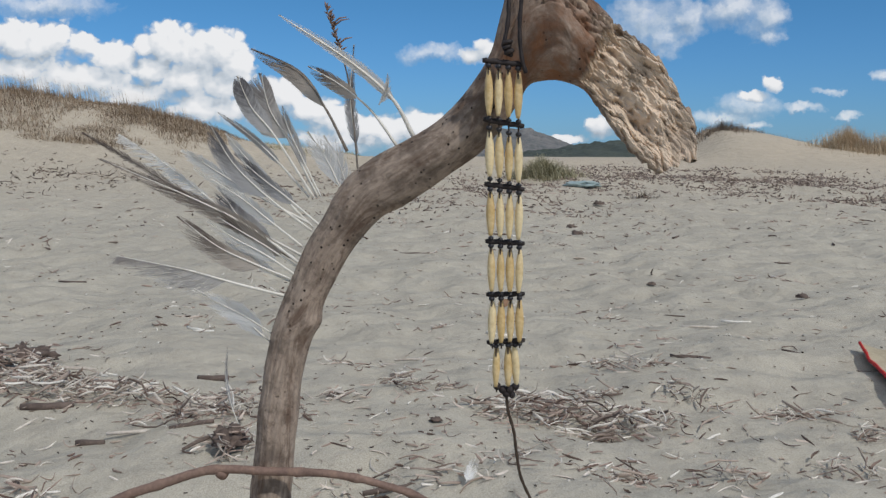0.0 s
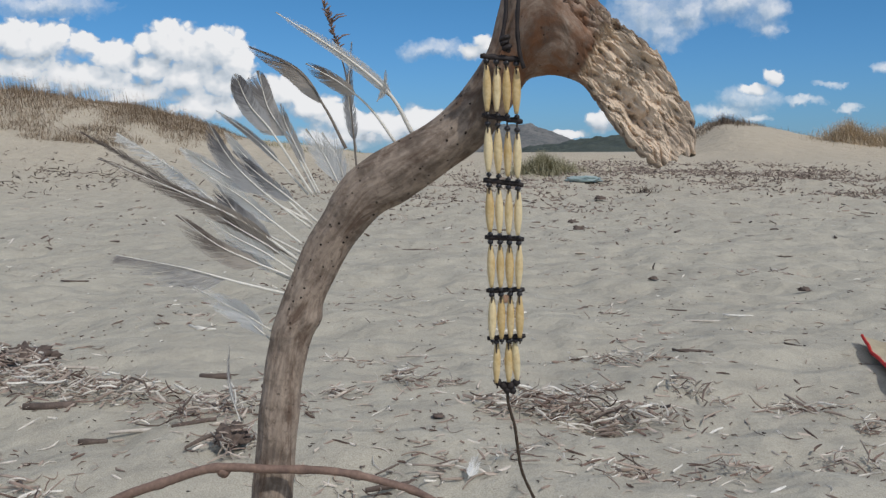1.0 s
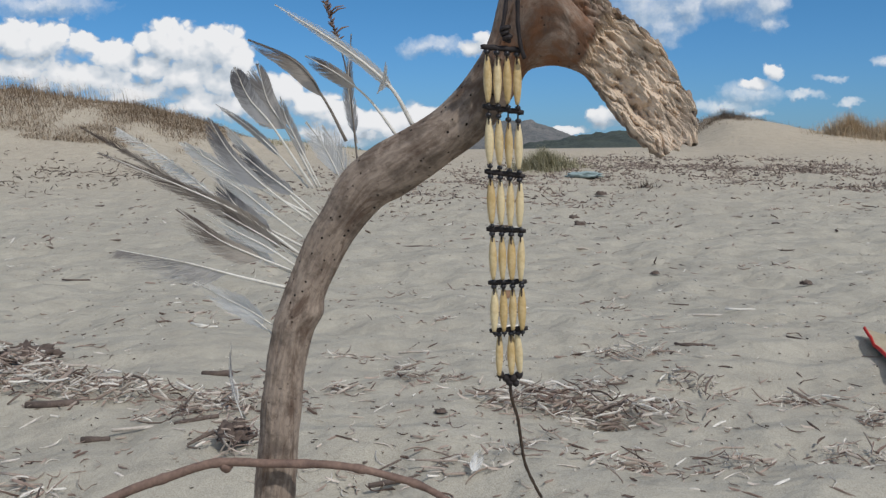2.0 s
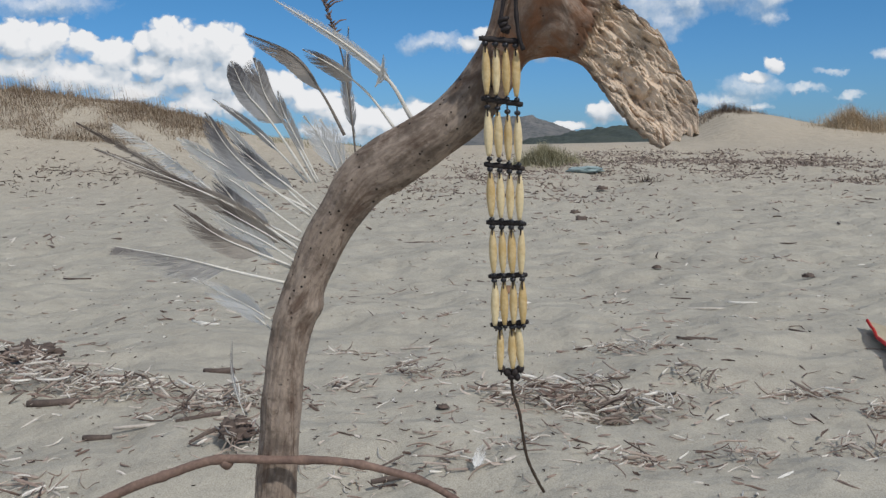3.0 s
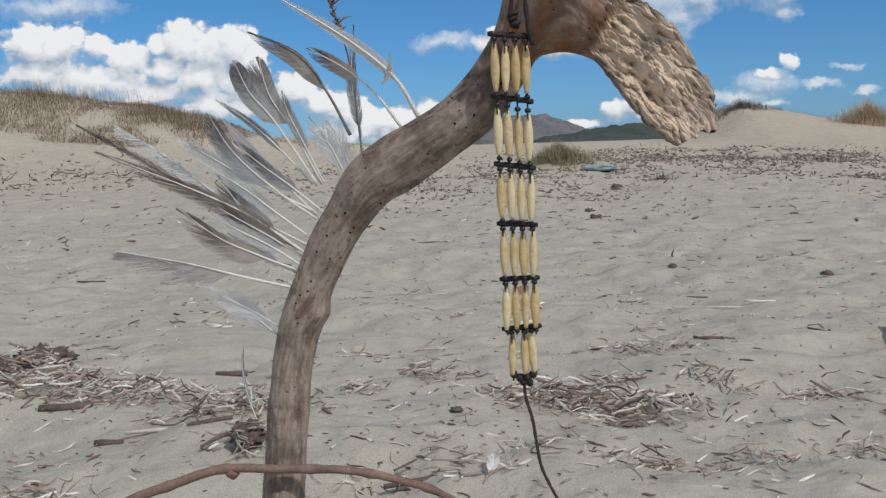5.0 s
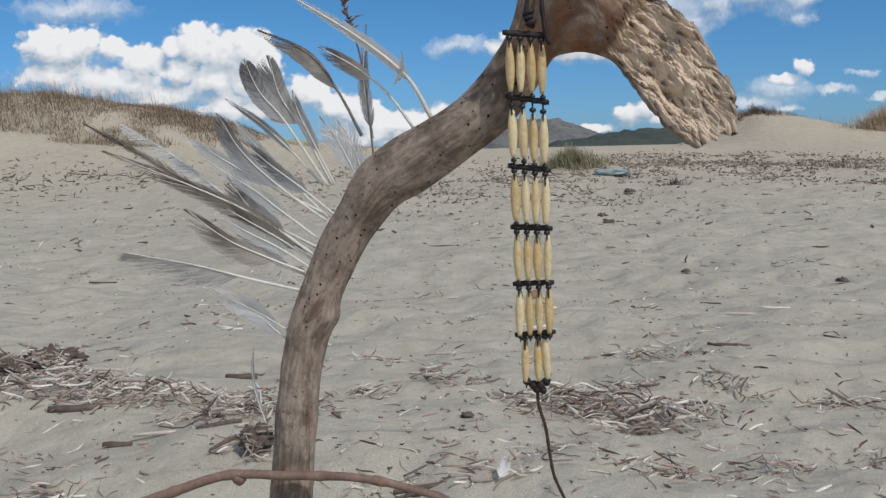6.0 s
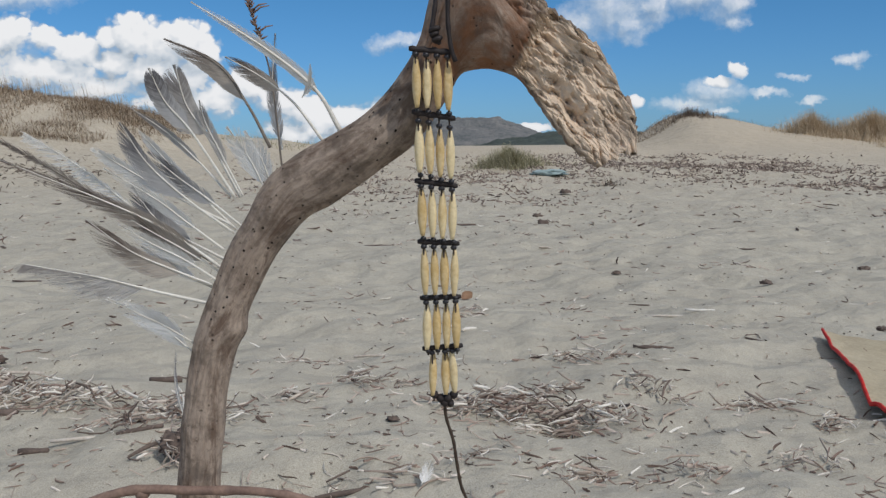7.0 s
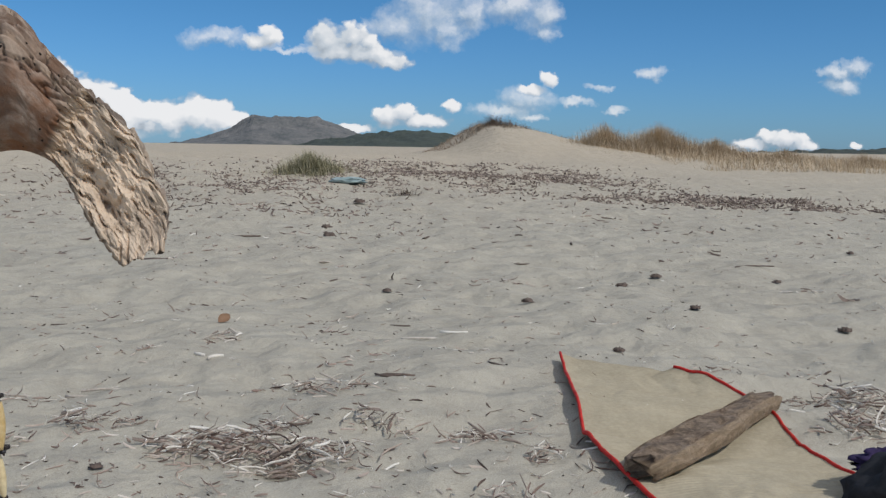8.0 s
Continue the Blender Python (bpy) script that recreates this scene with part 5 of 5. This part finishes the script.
single("bark_chip", -0.19, 5.15, 0.17, 0.016, -8, DARK_WOOD, "flat brown bark chip lying on open sand", "bark", 51)
single("white_stick", -0.78, 2.85, 0.075, 0.0045, -35, QUILL, "bleached white forked stick on the sand", "stick", 52)
single("white_stick", -0.735, 2.83, 0.05, 0.0035, 5, QUILL, "bleached white stick end on the sand", "stick", 53)
single("dark_stick", -0.57, 2.27, 0.075, 0.008, 5, DARK_WOOD, "short dark driftwood stick on the sand", "stick", 54)
single("cut_reed", -0.80, 2.19, 0.12, 0.0055, -6, REED_PALE, "pale cut reed length on the reed drift", "reed", 55, 0.03)
single("cut_reed", -0.86, 2.0, 0.11, 0.009, 8, DARK_WOOD, "thick brown reed stump on the sand", "reed", 56, 0.05)
single("pale_reed", -0.07, 2.52, 0.13, 0.004, -20, REED_PALE, "thin pale curved reed on the sand", "reed", 57, 0.5)
single("dark_twig", 0.94, 2.57, 0.06, 0.003, -55, DARK_WOOD, "small dark twig on open sand", "twig", 58)
single("dark_twig", 0.64, 2.46, 0.10, 0.004, -20, DARK_WOOD, "crooked dark twig on open sand", "twig", 59, 0.5)
single("pale_reed", 0.84, 2.99, 0.19, 0.004, -12, REED_PALE, "long pale reed stem on open sand", "reed", 60)
single("dark_twig", -0.075, 1.56, 0.13, 0.005, 25, DARK_WOOD, "dark twig on the sand under the choker", "twig", 61)
single("dark_twig", -1.62, 4.0, 0.13, 0.004, -5, DARK_WOOD, "thin dark twig lying on bare sand", "twig", 62)
for k, (x, y, r) in enumerate(((1.19, 7.6, 0.042), (0.77, 5.72, 0.032), (1.93, 4.02, 0.024), (2.13, 4.1, 0.022), (1.36, 3.62, 0.022), (0.84, 3.9, 0.018), (2.31, 2.95, 0.02), (1.85, 3.17, 0.018), (1.37, 2.72, 0.016), (0.81, 6.34, 0.03), (2.72, 4.04, 0.02), (4.85, 7.22, 0.035), (-0.02, 1.88, 0.011), (3.68, 4.84, 0.02))):
    v, f = lump((0, 0, 0), (r * 1.05, r * 0.8, r * 0.6), 3.0 + k, 0.75, 10, 12)
    ob = thing("seagrass_ball", mesh_of("seagrass_ball", v, f, DARK_WOOD), "small dark brown ball of matted seagrass fibre", "seagrass ball", "seagrass balls")
    ob.location = (x, y, ground_z(x, y) + r * 0.3)


single("pale_reed", -0.13, 2.48, 0.1, 0.004, -12, REED_PALE, "long bleached reed stem on the sand", "reed", 120, 0.35)
single("pale_reed", 0.17, 2.79, 0.05, 0.005, 30, REED_PALE, "short bleached reed scrap on the sand", "reed", 121, 0.6)
single("pale_reed", 0.13, 2.82, 0.04, 0.005, -50, REED_PALE, "broken bleached reed scrap on the sand", "reed", 122, 0.6)
single("dark_twig", 0.54, 2.78, 0.06, 0.003, 35, DARK_WOOD, "small forked dark twig on the sand", "twig", 123, 0.9)
single("dark_twig", 0.61, 2.42, 0.07, 0.0035, -18, DARK_WOOD, "small bent dark twig on the sand", "twig", 124, 0.7)
single("pale_reed", 0.91, 2.97, 0.09, 0.004, -14, REED_PALE, "pale flat reed strip on open sand", "reed", 125, 0.2)
single("dark_twig", 0.79, 3.28, 0.07, 0.003, -20, DARK_WOOD, "thin dark twig scrap on open sand", "twig", 126, 0.5)
single("dark_twig", 2.78, 4.37, 0.22, 0.004, 0, DARK_WOOD, "long thin dark twig on open sand", "twig", 127, 0.3)
single("dark_twig", 1.71, 4.76, 0.12, 0.004, 12, DARK_WOOD, "thin dark twig on open sand", "twig", 128, 0.4)
single("dark_twig", 1.78, 5.58, 0.14, 0.006, -5, DARK_WOOD, "dark scrap of driftwood on open sand", "twig", 129, 0.3)
single("dark_twig", 0.27, 5.81, 0.2, 0.006, 10, DARK_WOOD, "dark scrap of driftwood on open sand", "twig", 130, 0.4)
single("dark_twig", 2.15, 5.30, 0.09, 0.007, 70, DARK_WOOD, "stubby dark twig standing in a hollow", "twig", 131, 0.2)
single("dark_twig", 0.66, 4.34, 0.08, 0.004, 60, DARK_WOOD, "small dark twig on open sand", "twig", 132, 0.3)
single("dark_twig", -0.37, 3.53, 0.06, 0.003, 0, DARK_WOOD, "small dark twig on bare sand", "twig", 133, 0.4)
single("dark_stick", -0.69, 1.80, 0.055, 0.007, 4, DARK_WOOD, "stubby dark stick on the sand", "stick", 63, 0.05)
single("pale_reed", -0.60, 1.83, 0.13, 0.004, 14, REED_PALE, "broad pale reed strip on the sand", "reed", 64, 0.1)
single("dark_twig", -0.50, 1.83, 0.09, 0.005, 38, DARK_WOOD, "brown forked twig end on the sand", "twig", 65, 0.2)
single("pale_reed", -1.02, 1.98, 0.10, 0.008, 62, REED_PALE, "split pale reed end on the sand", "reed", 66, 0.08)
for x, y, sx, sy, sz, sd, tag, text in ((-1.10, 2.42, 0.07, 0.04, 0.035, 21, "bark_chunk", "rough purplish-brown bark chunk in the reed drift"),
                                        (-0.395, 1.70, 0.03, 0.025, 0.03, 22, "root_knot", "gnarled grey root knot behind the driftwood"),
                                        (-1.20, 2.36, 0.05, 0.03, 0.03, 23, "bark_chunk", "rough dark bark chunk in the reed drift")):
    ob = thing(tag, mesh_of(tag, *lump((0, 0, 0), (sx, sy, sz), sd, 0.55, 9, 22), DARK_WOOD), text, "bark")
    ob.location = (x, y, ground_z(x, y) + sz * 0.5)
zf = ground_z(-0.43, 1.88)
up = feather([(-0.415, 1.86, zf + 0.0), (-0.432, 1.865, zf + 0.05), (-0.44, 1.87, zf + 0.10), (-0.436, 1.87, zf + 0.155)], 0.005, 0.004, VANE_SLATE, start=0.2, fray=0.5, label="thin grey feather standing up in the sand", seed=38, size=0.0013, lean=(24, 12), end_taper=0.8)
up["group"] = "feathers on the sand"


def dry_leaf(x, y, length, yaw):
    """A curled brown leaf with a midrib fold, tipped up on the sand."""
    verts, faces = [], []
    for layer in (0.0, -0.0006):
        for i in range(11):
            f = i / 10
            w = 0.36 * length * math.sin(math.pi * min(1.0, f * 0.97 + 0.02)) ** 0.8
            for j in range(7):
                g = j / 3 - 1
                verts.append(((f - 0.5) * length, g * w, 0.012 + layer + 0.45 * abs(g) ** 1.4 * w + 0.3 * length * (f - 0.4) ** 2 + 0.002 * noise.noise((f * 6, g * 3, 1))))
    for i in range(10):
        for j in range(6):
            q = i * 7 + j
            faces += [(q, q + 7, q + 8, q + 1), (77 + q, 77 + q + 1, 77 + q + 8, 77 + q + 7)]
    ob = thing("dry_leaf", mesh_of("dry_leaf", verts, faces, LEAF), "curled dry orange-brown leaf on the sand", "leaf")
    ob.matrix_basis = pose(x, y, ground_z(x, y) + 0.002, 35, -20, yaw)


LEAF = plain_material("dry_leaf", (0.16, 0.085, 0.05), (0.36, 0.22, 0.13), 60.0, 0.75, 0.4, 0.001)
dry_leaf(0.19, 3.28, 0.05, 40)


def ground_feather():
    z = ground_z(0.047, 1.56)
    ob = feather([(0.036, 1.54, z + 0.004), (0.041, 1.55, z + 0.010), (0.047, 1.56, z + 0.022), (0.052, 1.565, z + 0.036)], 0.010, 0.010, VANE_WHITE, start=0.1, fray=0.3, label="small white downy feather lying on sand", seed=31, size=0.001)
    ob["group"] = "feathers on the sand"


ground_feather()
bagz = ground_z(1.27, 9.43)
thing("plastic_scrap", mesh_of("plastic_scrap", *lump((1.31, 9.43, bagz + 0.02), (0.17, 0.12, 0.04), 4.0, 0.35, 12, 18, flat=0.5), TEAL), "crumpled pale teal plastic bag on the sand", "plastic bag")


# ---- dune grass and bush ----
def grass(name, label, category, count, place, tall, mat, seed, spread=0.35, wide=0.006, kind="stuff"):
    rng = random.Random(seed)
    verts, faces = [], []
    made = 0
    while made < count:
        x, y, s = place(rng)
        if x is None:
            continue
        made += 1
        h = rng.uniform(*tall) * s
        az, sp = rng.uniform(0, 6.283), rng.gauss(0, spread)
        dx, dy = math.cos(az) * sp - 0.12, math.sin(az) * sp
        w = wide * rng.uniform(0.6, 1.3)
        wx, wy = math.cos(az + 1.3) * w, math.sin(az + 1.3) * w
        z = ground_z(x, y) - 0.01
        o = len(verts)
        for f in (0.0, 0.4, 0.75, 1.0):
            b = f * f
            c = (x + dx * h * (0.45 * f + 0.75 * b), y + dy * h * (0.45 * f + 0.75 * b), z + h * (f - 0.28 * b * abs(sp) * 1.5))
            k = 1 - 0.85 * f
            verts += [(c[0] - wx * k, c[1] - wy * k, c[2]), (c[0] + wx * k, c[1] + wy * k, c[2])]
        for i in range(3):
            faces.append((o + 2 * i, o + 2 * i + 1, o + 2 * i + 3, o + 2 * i + 2))
    thing(name, mesh_of(name, verts, faces, mat, smooth=False), label, category, kind=kind)


def patch(x0, x1, y0, y1, clumps, cut, s=1.0):
    def f(rng):
        x, y = rng.uniform(x0, x1), rng.uniform(y0, y1)
        n = noise.noise((x * clumps, y * clumps, 12.0)) + 0.5 * noise.noise((x * clumps * 3, y * clumps * 3, 3.0))
        if n < cut + rng.uniform(-0.25, 0.25):
            return None, None, None
        edge = min(1.0, (x - x0) / 0.8, (x1 - x) / 0.8)
        return x, y, s * (0.45 + 0.55 * edge) * (0.7 + 0.5 * max(0, n))
    return f


def tuft(x, y, r, s=1.0):
    def f(rng):
        a, d = rng.uniform(0, 6.283), abs(rng.gauss(0, 0.5)) * r
        return x + math.cos(a) * d, y + math.sin(a) * d * 0.7, s * max(0.35, 1.05 - 0.6 * d / r)
    return f


grass("dune_grass", "dry straw-coloured marram grass along the dune crest", "grass", 14000, patch(-9.5, -5.2, 11.9, 14.8, 0.8, -0.25), (0.07, 0.26), BROWN_GRASS, 61, 0.95, 0.004)
grass("dune_grass", "dry brown grass mat spilling down the dune face", "grass", 12000, patch(-5.4, -3.1, 11.6, 14.6, 0.7, -0.2), (0.05, 0.19), BROWN_GRASS, 62, 1.0, 0.004)
grass("dune_grass", "tall thin dry stalks on the dune crest", "grass", 900, patch(-9.0, -3.6, 13.2, 14.6, 0.7, -0.2), (0.25, 0.45), DRY_GRASS, 64, 0.15, 0.0025)
grass("dune_grass", "thin dry grass on the low middle dune", "grass", 900, patch(-2.9, -1.4, 13.6, 15.6, 1.2, 0.1), (0.06, 0.16), GREEN_GRASS, 63, 0.6, 0.004)
for k, (x, y, r, s, n) in enumerate(((6.25, 14.9, 0.55, 0.95, 3000), (7.2, 14.8, 1.0, 1.1, 8000), (8.1, 14.6, 0.9, 0.75, 4500), (9.0, 14.0, 0.9, 0.5, 3000), (10.2, 13.6, 1.0, 0.55, 3000))):
    grass("grass_tussock", "tan dry grass tussock on the dune", "grass", n, tuft(x, y, r, s), (0.2, 0.5), PALE_GRASS, 70 + k, 0.55, 0.0035)
grass("dune_grass", "sparse dry grass fringe along the far dune", "grass", 9000, patch(6.6, 12.0, 12.2, 15.2, 0.9, -0.15), (0.08, 0.26), PALE_GRASS, 80, 0.6, 0.004)
grass("dune_grass", "dark dry tuft crowning the dune", "grass", 900, tuft(4.75, 16.6, 0.8, 0.8), (0.08, 0.3), FAR_LITTER, 81, 0.6, 0.004)
grass("dune_grass", "thin brown grass over the dune's steep shoulder", "grass", 3600, patch(3.7, 6.6, 16.3, 18.0, 1.0, -0.3), (0.06, 0.17), BROWN_GRASS, 82, 0.6, 0.004)
grass("grass_bush", "low yellow-green grass bush on the beach", "bush", 3200, tuft(1.03, 10.5, 0.46, 0.8), (0.12, 0.36), GREEN_GRASS, 83, 0.7, 0.0035)
grass("grass_tuft", "small dark dry tuft on the upper beach", "grass", 120, tuft(1.68, 8.2, 0.14, 1.0), (0.04, 0.11), FAR_LITTER, 84, 0.9, 0.004)
